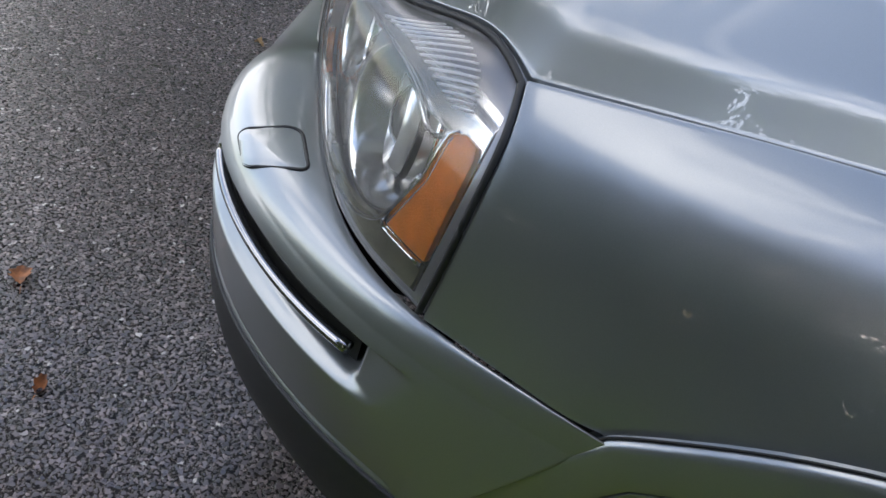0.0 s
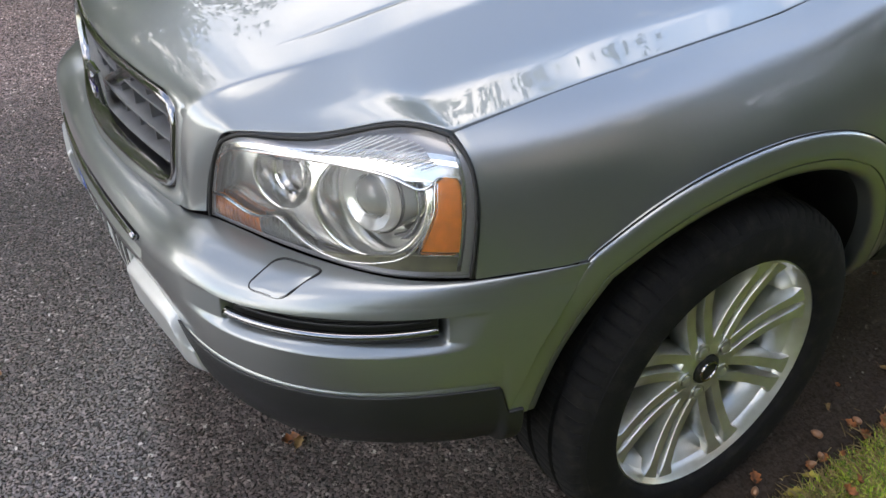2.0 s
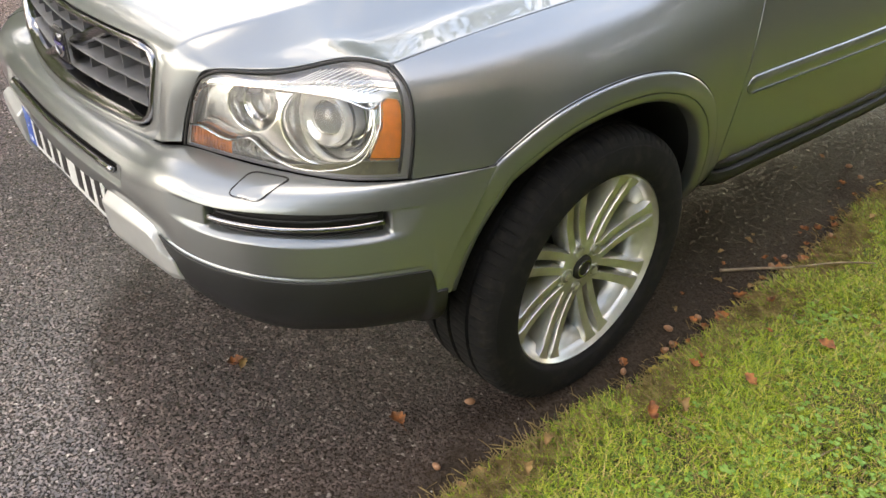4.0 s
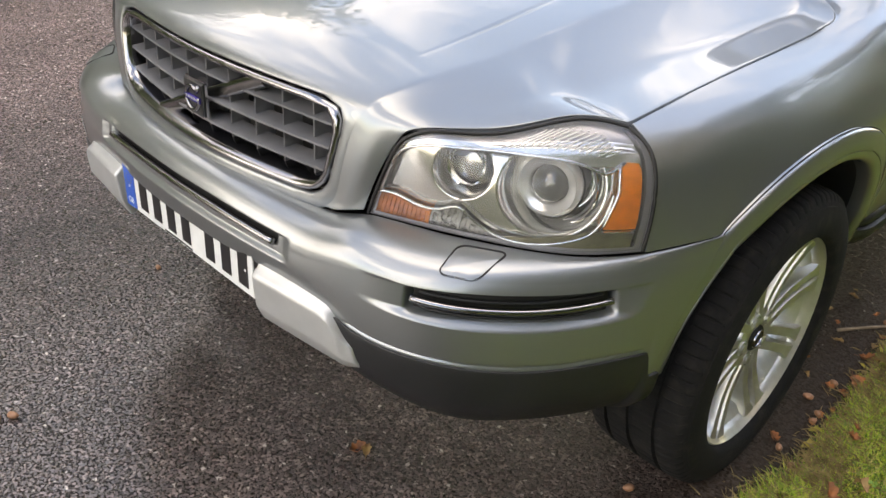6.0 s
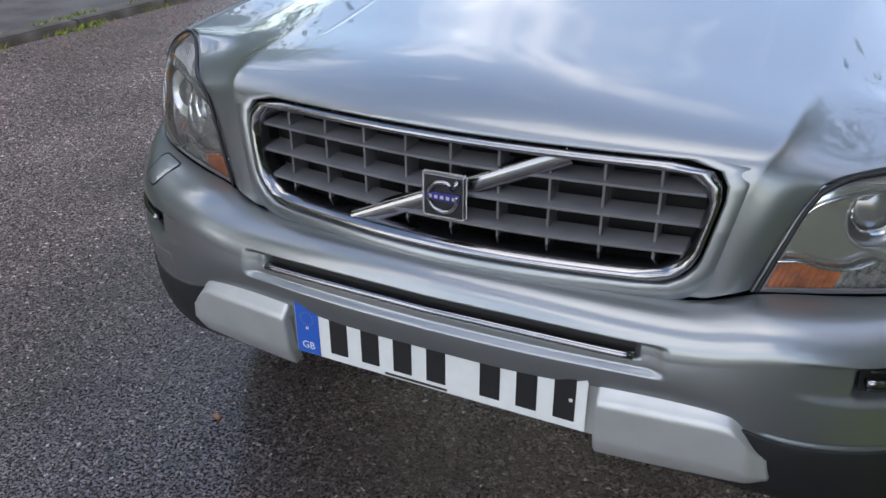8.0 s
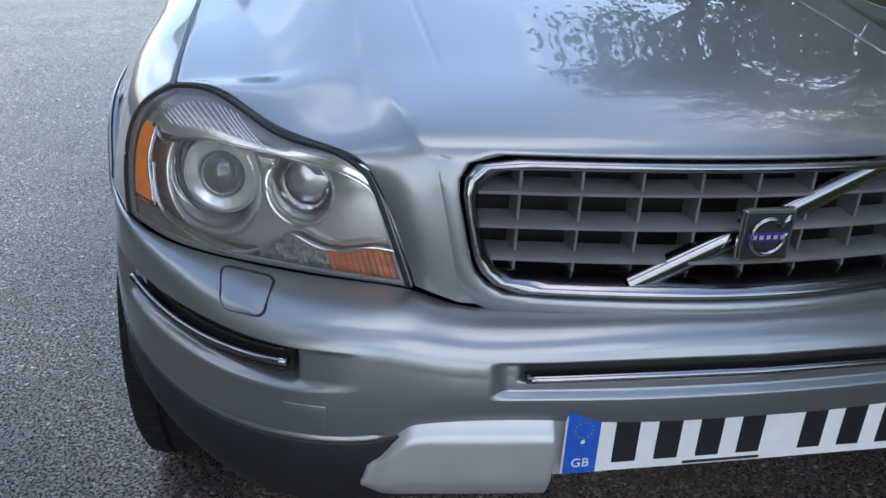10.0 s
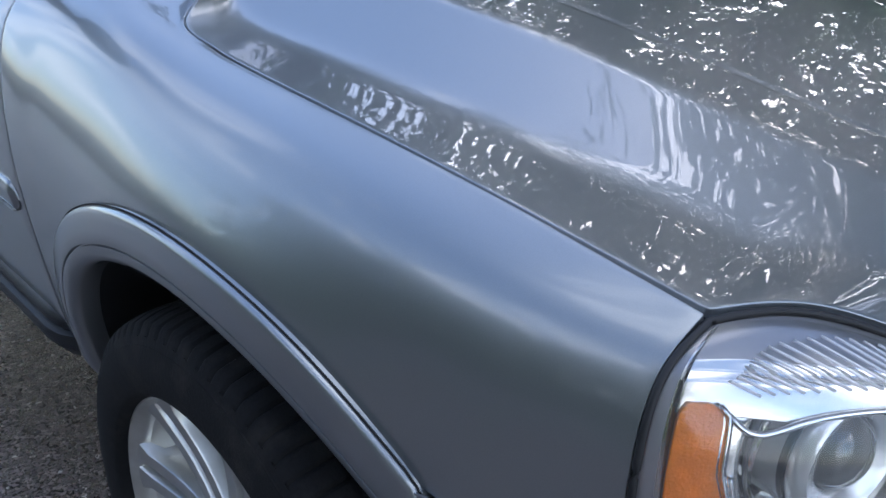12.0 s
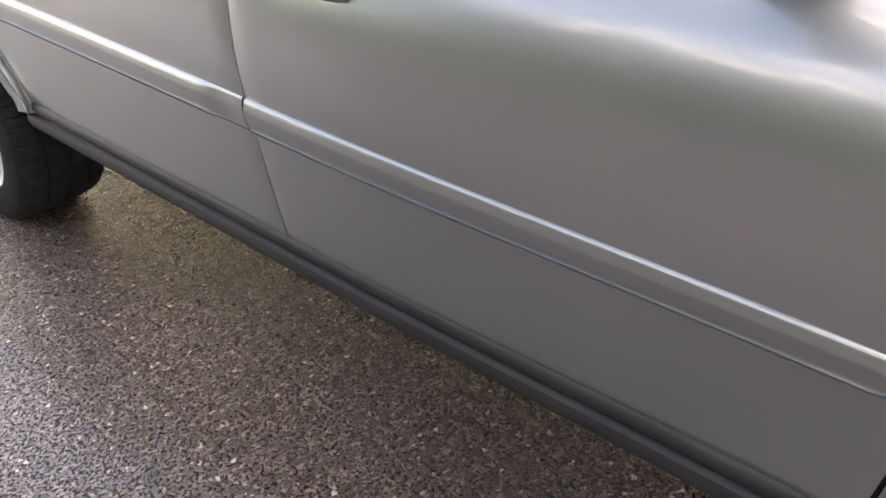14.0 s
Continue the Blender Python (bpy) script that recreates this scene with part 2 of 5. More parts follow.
BADGE = material("badge_blue", (0.045, 0.035, 0.24), 0.25, coat=0.8, vary=0.2, vary_scale=60)
ASPHALT = asphalt()
SOIL = material("verge_soil", (0.050, 0.036, 0.024), 0.95, grain=0.9, grain_scale=120, other=(0.022, 0.018, 0.012), vary_scale=14, bump=0.006)
TURF = material("turf", (0.060, 0.075, 0.020), 0.95, grain=0.9, grain_scale=150, other=(0.045, 0.042, 0.018), vary_scale=7, bump=0.01)
CONCRETE = material("kerb_concrete", (0.15, 0.138, 0.125), 0.9, grain=0.7, grain_scale=180, other=(0.07, 0.062, 0.05), vary_scale=5, bump=0.003)
FOOTWAY = material("footway_tarmac", (0.135, 0.128, 0.122), 0.9, grain=0.8, grain_scale=160, other=(0.08, 0.074, 0.066), vary_scale=3, bump=0.004)
BARK = material("bark", (0.075, 0.055, 0.04), 0.95, grain=0.9, grain_scale=40, other=(0.035, 0.03, 0.022), vary_scale=8, bump=0.02)
FOLIAGE = material("foliage", (0.050, 0.095, 0.018), 0.7, other=(0.085, 0.13, 0.03), vary_scale=1.2)
DRY_LEAF = material("dry_leaf", (0.42, 0.15, 0.05), 0.7, grain=0.6, grain_scale=300, other=(0.11, 0.045, 0.02), vary_scale=45, bump=0.002)
PALE_LEAF = material("pale_leaf", (0.36, 0.24, 0.09), 0.7, grain=0.5, grain_scale=300, other=(0.22, 0.12, 0.05), vary_scale=50, bump=0.002)
YELLOW_LEAF = material("yellow_leaf", (0.42, 0.34, 0.04), 0.6, grain=0.4, grain_scale=300, other=(0.25, 0.20, 0.04), vary_scale=50, bump=0.002)
NUT = material("acorn_shell", (0.26, 0.12, 0.06), 0.4, other=(0.36, 0.20, 0.12), vary_scale=40)
GRIT = material("pale_grit", (0.42, 0.40, 0.37), 0.8, other=(0.22, 0.2, 0.18), vary_scale=300)
STRAW = material("straw", (0.36, 0.27, 0.12), 0.7, other=(0.15, 0.10, 0.045), vary_scale=25)
CLOVER = material("clover_leaf", (0.10, 0.24, 0.030), 0.6, other=(0.20, 0.34, 0.06), vary_scale=60)
TWIG = material("dry_twig", (0.30, 0.24, 0.17), 0.85, grain=0.6, grain_scale=300, other=(0.18, 0.13, 0.09), vary_scale=30, bump=0.001)


def blade_material():
    m = material("grass_blade", (0.11, 0.19, 0.03), 0.55)
    n, l = m.node_tree.nodes, m.node_tree.links
    geo, ramp = n.new("ShaderNodeNewGeometry"), n.new("ShaderNodeValToRGB")
    e = ramp.color_ramp.elements
    e[0].color, e[1].color = (0.040, 0.085, 0.006, 1), (0.52, 0.38, 0.16, 1)
    for at, c in ((0.32, (0.15, 0.25, 0.015, 1)), (0.68, (0.35, 0.46, 0.028, 1)), (0.88, (0.46, 0.42, 0.07, 1))):
        e.new(at).color = c
    l.new(geo.outputs["Random Per Island"], ramp.inputs[0])
    l.new(ramp.outputs[0], n["Principled BSDF"].inputs["Base Color"])
    return m


BLADE = blade_material()


# ---- mesh helpers ----
def mesh(name, verts, faces, mats, smooth_shade=True, slots=None):
    me = bpy.data.meshes.new(name)
    me.from_pydata([tuple(map(float, v)) for v in verts], [], faces)
    for m in mats if isinstance(mats, (list, tuple)) else [mats]:
        me.materials.append(m)
    me.polygons.foreach_set("use_smooth", [smooth_shade] * len(me.polygons))
    if slots is not None:
        me.polygons.foreach_set("material_index", slots)
    me.update()
    return me


def thing(name, label, category, group="", kind="", at=(0, 0, 0)):
    ob = new(name)
    ob.location = at
    ob.empty_display_size = 0.1
    return tagged(ob, label, category, group, kind)


def part(name, me, parent, label=""):
    """Links mesh data as one part under a thing or under a part."""
    ob = new(name, me)
    ob.parent = parent
    if parent is not None and parent.parent is None:
        ob.matrix_parent_inverse = Matrix.Translation(parent.location).inverted()
    if label:
        ob["label"] = label
    return ob


def bm_mesh(name, bm, mat, smooth_shade=False):
    me = bpy.data.meshes.new(name)
    bmesh.ops.recalc_face_normals(bm, faces=bm.faces)
    bm.to_mesh(me)
    bm.free()
    me.materials.append(mat)
    me.polygons.foreach_set("use_smooth", [smooth_shade] * len(me.polygons))
    if smooth_shade:
        me.set_sharp_from_angle(angle=radians(38))
    return me


def grid_normals(p):
    du, dv = np.gradient(p, axis=0), np.gradient(p, axis=1)
    n = np.cross(du, dv)
    return n / np.maximum(np.linalg.norm(n, axis=-1, keepdims=True), 1e-9)


def panel(name, p, mat, outward, keep=None, roll=0.002, depth=0.014):
    """A sheet through the grid p, its edges rolled over and turned in; outward: a way that its face looks."""
    p = np.asarray(p, float)
    nrm = grid_normals(p)
    flip = float((nrm.reshape(-1, 3) @ np.asarray(outward, float)).mean()) < 0
    if flip:
        p, nrm = p[:, ::-1], -nrm[:, ::-1]
        keep = keep[:, ::-1] if keep is not None else None
    a, b = p.shape[:2]
    idx = np.arange(a * b).reshape(a, b)
    verts = list(p.reshape(-1, 3))
    faces = []
    for i in range(a - 1):
        for j in range(b - 1):
            if keep is None or keep[i, j]:
                faces.append((int(idx[i, j]), int(idx[i + 1, j]), int(idx[i + 1, j + 1]), int(idx[i, j + 1])))
    if depth > 0:
        ring = [(i, 0) for i in range(a)] + [(a - 1, j) for j in range(1, b)] + [(i, b - 1) for i in range(a - 2, -1, -1)] + [(0, j) for j in range(b - 2, 0, -1)]
        q = np.array([p[i, j] for i, j in ring])
        n = np.array([nrm[i, j] for i, j in ring])
        t = np.roll(q, -1, 0) - np.roll(q, 1, 0)
        t /= np.maximum(np.linalg.norm(t, axis=1, keepdims=True), 1e-9)
        e = np.cross(t, n)
        last = [int(idx[i, j]) for i, j in ring]
        for ang, deep in ((0.5, 0), (1.05, 0), (1.57, 0), (1.57, depth)):
            r = q + e * roll * math.sin(ang) - n * (roll * (1 - math.cos(ang)) + deep)
            ids = list(range(len(verts), len(verts) + len(r)))
            verts += list(r)
            for k in range(len(ring)):
                h = (k + 1) % len(ring)
                faces.append((last[k], ids[k], ids[h], last[h]))
            last = ids
    me = mesh(name, verts, faces, mat)
    me.set_sharp_from_angle(angle=radians(50))
    return me


def tube(name, pts, radius, mat, sides=8, closed=False, flat=1.0):
    """A round bar along pts; flat squashes it upwards."""
    p = np.asarray(pts, float)
    t = np.roll(p, -1, 0) - np.roll(p, 1, 0) if closed else np.gradient(p, axis=0)
    t /= np.maximum(np.linalg.norm(t, axis=1, keepdims=True), 1e-9)
    up = np.array([0, 0, 1.0])
    side = np.cross(t, up)
    bad = np.linalg.norm(side, axis=1) < 0.2
    side[bad] = np.cross(t[bad], [0, 1.0, 0])
    side /= np.linalg.norm(side, axis=1, keepdims=True)
    v = np.cross(side, t)
    r = np.broadcast_to(np.asarray(radius, float), (len(p),))
    ring = np.array([[math.cos(2 * math.pi * k / sides), math.sin(2 * math.pi * k / sides)] for k in range(sides)])
    verts = (p[:, None] + r[:, None, None] * (ring[None, :, :1] * side[:, None] + flat * ring[None, :, 1:] * v[:, None])).reshape(-1, 3)
    n, faces = len(p), []
    for i in range(n if closed else n - 1):
        for k in range(sides):
            h, j = (k + 1) % sides, (i + 1) % n
            faces.append((i * sides + k, i * sides + h, j * sides + h, j * sides + k))
    if not closed:
        faces += [tuple(range(sides - 1, -1, -1)), tuple((n - 1) * sides + k for k in range(sides))]
    return mesh(name, verts, faces, mat)


def lathe(name, profile, mat, seg=96, wave=None):
    """Turns a profile of (x, radius) about the x axis; wave(k, point) may change a radius."""
    verts, m = [], len(profile)
    for k in range(seg):
        a = 2 * math.pi * k / seg
        for j, (x, r) in enumerate(profile):
            rr = r + (wave(k, j) if wave else 0)
            verts.append((x, rr * math.cos(a), rr * math.sin(a)))
    faces = [(k * m + j, k * m + j + 1, (k + 1) % seg * m + j + 1, (k + 1) % seg * m + j) for k in range(seg) for j in range(m - 1)]
    me = mesh(name, verts, faces, mat)
    me.set_sharp_from_angle(angle=radians(42))
    return me


def block(name, lo, hi, mat, bevel=0.004):
    bm = bmesh.new()
    bmesh.ops.create_cube(bm, size=1)
    for v in bm.verts:
        v.co = [(a + b) / 2 + c * (b - a) for a, b, c in zip(lo, hi, v.co)]
    if bevel:
        bmesh.ops.bevel(bm, geom=bm.edges[:], offset=bevel, segments=2, affect="EDGES")
    return bm_mesh(name, bm, mat, True)


def mirrored(p, s):
    return np.asarray(p, float) * [s, 1, 1]



# ---- curves of the body ----
def spline(pts, knots=None):
    """A smooth curve through pts, run from 0 to 1."""
    p = np.array(pts, float)
    n = len(p)
    k = np.r_[0, np.cumsum(np.linalg.norm(np.diff(p, axis=0), axis=1) ** 0.5)] if knots is None else np.array(knots, float)
    k = (k - k[0]) / (k[-1] - k[0])
    h = np.diff(k)
    a, rhs = np.eye(n), np.zeros_like(p)
    for i in range(1, n - 1):
        a[i, i - 1], a[i, i], a[i, i + 1] = h[i - 1], 2 * (h[i - 1] + h[i]), h[i]
        rhs[i] = 6 * ((p[i + 1] - p[i]) / h[i] - (p[i] - p[i - 1]) / h[i - 1])
    m = np.linalg.solve(a, rhs)

    def at(t):
        t = np.asarray(t, float)
        i = np.clip(np.searchsorted(k, t, side="right") - 1, 0, n - 2)
        w, d = (t - k[i])[..., None], h[i][..., None]
        e = d - w
        return (m[i] * e**3 + m[i + 1] * w**3) / (6 * d) + (p[i] / d - m[i] * d / 6) * e + (p[i + 1] / d - m[i + 1] * d / 6) * w

    return at


def smooth(a, b, x):
    x = np.clip((np.asarray(x, float) - a) / (b - a), 0, 1)
    return x * x * (3 - 2 * x)


# headlamp: four edges
LAMP_BOTTOM = spline([(.455, -.784, .748), (.562, -.735, .745), (.675, -.681, .746), (.779, -.608, .746), (.850, -.520, .752)])
LAMP_OUTER = spline([(.850, -.520, .752), (.848, -.511, .813), (.838, -.504, .873), (.813, -.500, .920), (.771, -.505, .946)])
LAMP_TOP = spline([(.512, -.757, .900), (.540, -.737, .917), (.575, -.704, .920), (.625, -.646, .922), (.687, -.571, .946), (.732, -.530, .952), (.771, -.505, .946)])
LAMP_INNER = spline([(.455, -.784, .748), (.469, -.779, .795), (.484, -.772, .840), (.497, -.765, .875), (.512, -.757, .900)])


def lamp(u, v, out=0.0):
    """The headlamp's face: u from the grille outwards, v upwards, out metres proud of it."""
    u, v = np.broadcast_arrays(np.asarray(u, float), np.asarray(v, float))
    c, d, l, r = LAMP_BOTTOM(u), LAMP_TOP(u), LAMP_INNER(v), LAMP_OUTER(v)
    U, V = u[..., None], v[..., None]
    p = (1 - V) * c + V * d + (1 - U) * l + U * r
    p = p - ((1 - U) * (1 - V) * LAMP_BOTTOM(0) + U * (1 - V) * LAMP_BOTTOM(1) + (1 - U) * V * LAMP_TOP(0) + U * V * LAMP_TOP(1))
    n = np.array([.62, -.72, .30]) * (1 - U) + np.array([.88, -.36, .3]) * U
    n = n / np.linalg.norm(n, axis=-1, keepdims=True)
    bulge = 0.022 * (4 * U * (1 - U)) ** .6 * (4 * V * (1 - V)) ** .6
    return p + n * (bulge + np.asarray(out, float)[..., None] if np.ndim(out) else bulge + out)


# bumper: top edge, face, and lower edge
BUMPER_TOP = spline([(0, -.862, .733), (.2, -.845, .731), (.392, -.806, .731), (.455, -.786, .745), (.562, -.737, .743), (.675, -.683, .744), (.779, -.610, .744), (.850, -.522, .749), (.885, -.43, .750), (.910, -.345, .750)])
BUMPER_FACE = spline([(0, -.912, .60), (.2, -.904, .60), (.400, -.885, .60), (.508, -.868, .566), (.615, -.830, .550), (.713, -.757, .540), (.795, -.657, .538), (.861, -.543, .546), (.892, -.44, .54), (.908, -.355, .54)])


def bumper(s, t, out=0.0, low=None):
    """The bumper's skin: s from the middle to the wheel arch, t from the top edge down."""
    s, t = np.broadcast_arrays(np.asarray(s, float), np.asarray(t, float))
    a, b = BUMPER_TOP(s), BUMPER_FACE(s)
    d = 1e-3
    g = BUMPER_FACE(np.clip(s + d, 0, 1)) - BUMPER_FACE(np.clip(s - d, 0, 1))
    n = np.stack([-g[..., 1], g[..., 0], 0 * s], -1)
    n = n / np.linalg.norm(n, axis=-1, keepdims=True)
    n = np.where((n[..., 1:2] > 0) & (n[..., 0:1] <= 0), -n, n)
    lowz = b[..., 2] if low is None else low
    top = a[..., 2]
    # shelf rolls over into an upright face
    w = np.clip(t / .42, 0, 1)
    ang = w * math.pi / 2
    q = np.sin(ang) ** .9
    drop = (1 - np.cos(ang) ** .85) * .058
    z = np.where(t < .42, top - drop, (top - .058) + (lowz - top + .058) * (t - .42) / .58)
    p = a + (b - a) * q[..., None]
    p[..., 2] = z
    p = p + n * (0.006 * np.sin(np.clip((t - .3) / .7, 0, 1) * math.pi) + out)[..., None]
    return p


# ---- the car: x to its left, y backwards from the front axle ----
car = thing("car", "silver metallic estate car parked on the road beside the grass verge", "car")
U = lambda n, a=0.0, b=1.0: np.linspace(a, b, n)

# bonnet: middle line, shoulder crease and outer edge, from the nose's foot to the windscreen
MIDDLE = spline([(0, -.864, .737), (0, -.846, .83), (0, -.828, .915), (0, -.797, .955), (0, -.70, .988), (0, -.57, 1.008), (0, -.47, 1.021), (0, -.28, 1.047), (0, -.05, 1.071), (0, .2, 1.094), (0, .500, 1.123)], range(11))
CREASE = spline([(.392, -.808, .736), (.408, -.803, .83), (.426, -.790, .905), (.447, -.757, .948), (.464, -.66, .969), (.472, -.54, .982), (.478, -.44, .996), (.490, -.28, 1.021), (.515, -.06, 1.053), (.542, .18, 1.078), (.55, .430, 1.101)], range(11))
EDGE_FRONT = spline([(.449, -.788, .753), (.474, -.777, .832), (.501, -.762, .893), (.537, -.737, .923), (.621, -.645, .929), (.695, -.557, .954), (.7655, -.499, .951)], range(7))
EDGE_BACK = spline([(.7655, -.499, .951), (.770, -.29, .9715), (.772, -.05, .9885), (.7725, .1475, 1.0005), (.7715, .205, 1.0075), (.757, .272, 1.0225), (.664, .330, 1.058)], (0, .95, 1.95, 2.75, 3.3, 3.65, 4))


SHELF = np.r_[U(25, 0, .45), U(25, .45, 1)[1:]]


def rear_edge(off, down=0.0, n=160):
    """The bonnet's side and rear corner, moved outwards and down."""
    p = EDGE_BACK(U(n))
    t = np.gradient(p, axis=0)
    out = np.stack([t[:, 1], -t[:, 0], 0 * t[:, 0]], -1)
    return p + out / np.linalg.norm(out, axis=1, keepdims=True) * off - [0, 0, down]


def bonnet(rows=200):
    out = []
    for b in U(rows):
        k = b * 10
        edge = EDGE_FRONT(k / 6) if k <= 6 else EDGE_BACK((k - 6) / 4)
        c, r = MIDDLE(b), CREASE(b)
        flat = spline([mirrored(r, -1), c, r], (-1, 0, 1))
        v = r * .52 + edge * .48 + np.array([.004, -.006, .004])
        full = spline([r, v, edge], (0, .48, 1))(SHELF)
        # behind the nose the sheet drops away from the crease, then runs level to its edge
        drop = .038 * np.linalg.norm(edge - r) * (SHELF / .30 * np.exp(1 - SHELF / .30) - SHELF * 3.33 * math.exp(1 - 3.33) * SHELF)
        hollow = r + (edge - r) * SHELF[:, None] - drop[:, None] * np.array([0, 0, 1])
        # further back the side falls evenly from the crease to a level shelf along the edge
        fall = -.055 * np.log(np.exp(-SHELF * 1.68 / .055) + np.exp(-(.965 + .035 * SHELF) / .055))
        side = r + (edge - r) * np.stack([SHELF, SHELF, fall], -1)
        hollow = hollow + (side - hollow) * float(smooth(3.4, 5.8, k))
        blend = float(smooth(1.0, 3.0, k))
        half = np.concatenate([flat(np.r_[U(28, .5, .86), U(25, .86, .94)[1:], U(8, .94, 1)[1:]]), (full * (1 - blend) + hollow * blend)[1:]])
        for _ in range(3):
            half[1:-1] = half[:-2] * .25 + half[1:-1] * .5 + half[2:] * .25
        half[:, 2] -= .0016 * np.exp(-((half[:, 0] - .388) / .0042) ** 2) * smooth(-.66, -.36, half[:, 1])
        out.append(np.concatenate([mirrored(half[:0:-1], -1), half]))
    p = np.array(out)
    m = p.shape[1]
    w = np.clip(np.minimum(np.arange(m), m - 1 - np.arange(m)) / 8, 0, 1)[None, :, None]
    for _ in range(12):
        p[1:-1] += w * (p[:-2] * .25 - p[1:-1] * .5 + p[2:] * .25)
    return p


def in_grille(x, z, grow=0.0):
    """Inside the grille's opening, a trapezium with rounded corners."""
    half = 0.365 + (z - 0.76) * 0.20 + grow
    dx, dz = np.abs(x) - (half - 0.05), np.abs(z - 0.840) - (0.083 + grow - 0.05)
    return np.hypot(np.maximum(dx, 0), np.maximum(dz, 0)) < 0.05


hood = bonnet()
mid = (hood[:-1, :-1] + hood[1:, 1:]) / 2
bonnet_part = part("bonnet", panel("bonnet", hood, PAINT, (0, -.5, 1), keep=~(in_grille(mid[..., 0], mid[..., 2], .012) & (mid[..., 1] < -.6)), roll=.0012), car)


NOSE = hood[hood[..., 1] < -.70]


def nose_y(x, z):
    """How far forward the nose reaches at a place round the grille: a plane through the nearest points."""
    d = np.hypot(NOSE[:, 0] - x, NOSE[:, 2] - z)
    k = np.argsort(d)[:90]
    w = 1 / (d[k] + .003) ** 2
    near = NOSE[k]
    a = np.stack([np.ones(90), near[:, 0] - x, near[:, 2] - z], -1)
    y = float(np.linalg.lstsq(a * w[:, None], near[:, 1] * w, rcond=1e-4)[0][0])
    return min(max(y, near[:8, 1].min() - .004), near[:8, 1].max() + .004)


def grille_ring(grow, y_in, n=120):
    pts = []
    for k in range(n):
        a = 2 * math.pi * k / n
        c, s = math.cos(a), math.sin(a)
        lo, hi = 0.0, 0.6
        for _ in range(26):
            m = (lo + hi) / 2
            lo, hi = (m, hi) if in_grille(m * c, .840 + m * s, grow) else (lo, m)
        pts.append((lo * c, nose_y(lo * c, .84 + lo * s) + y_in, .84 + lo * s))
    return np.array(pts)


def ring_part(name, rings, mat, parent, label=""):
    rows = np.array([np.concatenate([r, r[:1]]) for r in rings])
    a, b = rows.shape[:2]
    faces = [(i * b + j, i * b + j + 1, (i + 1) * b + j + 1, (i + 1) * b + j) for i in range(a - 1) for j in range(b - 1)]
    me = mesh(name, rows.reshape(-1, 3), faces, mat)
    return part(name, me, parent, label)


grille = ring_part("grille", [grille_ring(.034, .003), grille_ring(.030, -.0006), grille_ring(.012, -.0014), grille_ring(.009, .001), grille_ring(.008, .012)], PAINT, car, "chrome-framed grille with grey slats")
ring_part("chrome_frame", [grille_ring(.0045, .006), grille_ring(.0035, -.0025), grille_ring(-.001, -.004), grille_ring(-.006, -.001), grille_ring(-.012, .014), grille_ring(-.014, .055)], CHROME, grille, "bright chrome frame")
for z in (.883, .839, .795):
    half = .36 + (z - .76) * .20
    xs = U(25, -half, half)
    rows = [[(x, nose_y(x, z) + dy, z + dz) for x in xs] for dy, dz in ((.060, -.002), (.020, -.005), (.015, -.003), (.015, .001), (.020, .003), (.060, .006))]
    part("slat", panel("slat", rows, GRILLE, (0, -1, .3), depth=0), grille)
rows = [[(x, nose_y(x, z) + dy, z) for x in U(21, -.35, .35)] for dy, z in ((.05, .766), (.012, .760))]
part("lower_slat", panel("lower_slat", rows, GRILLE, (0, 0, 1), depth=0), grille)
for k in range(-4, 5):
    x = k * .0785 - .004
    y = nose_y(x, .84)
    part("upright", block("upright", (x - .002, y + .028, .762), (x + .002, y + .07, .918), GRILLE, .0008), grille)
# flat sheet; the dark behind the slats is put into its colour
part("radiator_backing", panel("radiator_backing", [[(x, -.74, z) for x in U(9, -.40, .40)] for z in U(3, .74, .935)], VOID, (0, -1, 0), depth=0), grille, "flat black sheet that gives the shade behind the slats")
# diagonal bar and square badge
ends = np.array([(-.170, nose_y(.166, .765) + .014, .760), (.181, nose_y(.177, .915) + .014, .918)])
w = np.array([-.40, 0, .92]) * .015
bar = [[e + w * c + np.array([0, d, 0]) for e in (ends[0], ends[0] * .5 + ends[1] * .5 + np.array([0, -.003, 0]), ends[1])] for c, d in ((-1, .014), (-1, 0), (-.6, -.006), (.6, -.006), (1, 0), (1, .014))]
part("diagonal_bar", panel("diagonal_bar", bar, CHROME, (0, -1, 0), depth=0), grille, "chrome diagonal bar")
badge = part("badge", block("badge", (-.0375, -.8495, .800), (.0375, -.838, .876), LAMP_CHROME, .004), grille, "square badge with a chrome ring and a blue band")
part("badge_face", block("badge_face", (-.0340, -.8505, .8035), (.0340, -.842, .8725), PLASTIC, .002), badge)
part("badge_ring", tube("badge_ring", [(.024 * math.cos(a), -.852, .838 + .024 * math.sin(a)) for a in U(37, .9, .9 + 5.6)], .0042, CHROME, 8), badge)
part("badge_arrow", tube("badge_arrow", [(.015, -.852, .852), (.027, -.852, .866)], (.0035, .0055), CHROME, 6), badge)
part("badge_band", block("badge_band", (-.029, -.8545, .8315), (.029, -.850, .8445), BADGE, .001), badge)

# bumper, with the recesses for the running lamps, the middle strip and the washer covers
SL, TL = 420, 150
s0, t0 = np.meshgrid(U(SL), np.r_[U(90, 0, .62), U(61, .62, 1)[1:]], indexing="ij")


def rounded(s, t, s1, s2, t1, t2, soft_s, soft_t):
    return smooth(s1 - soft_s, s1 + soft_s, s) * (1 - smooth(s2 - soft_s, s2 + soft_s, s)) * smooth(t1 - soft_t, t1 + soft_t, t) * (1 - smooth(t2 - soft_t, t2 + soft_t, t))


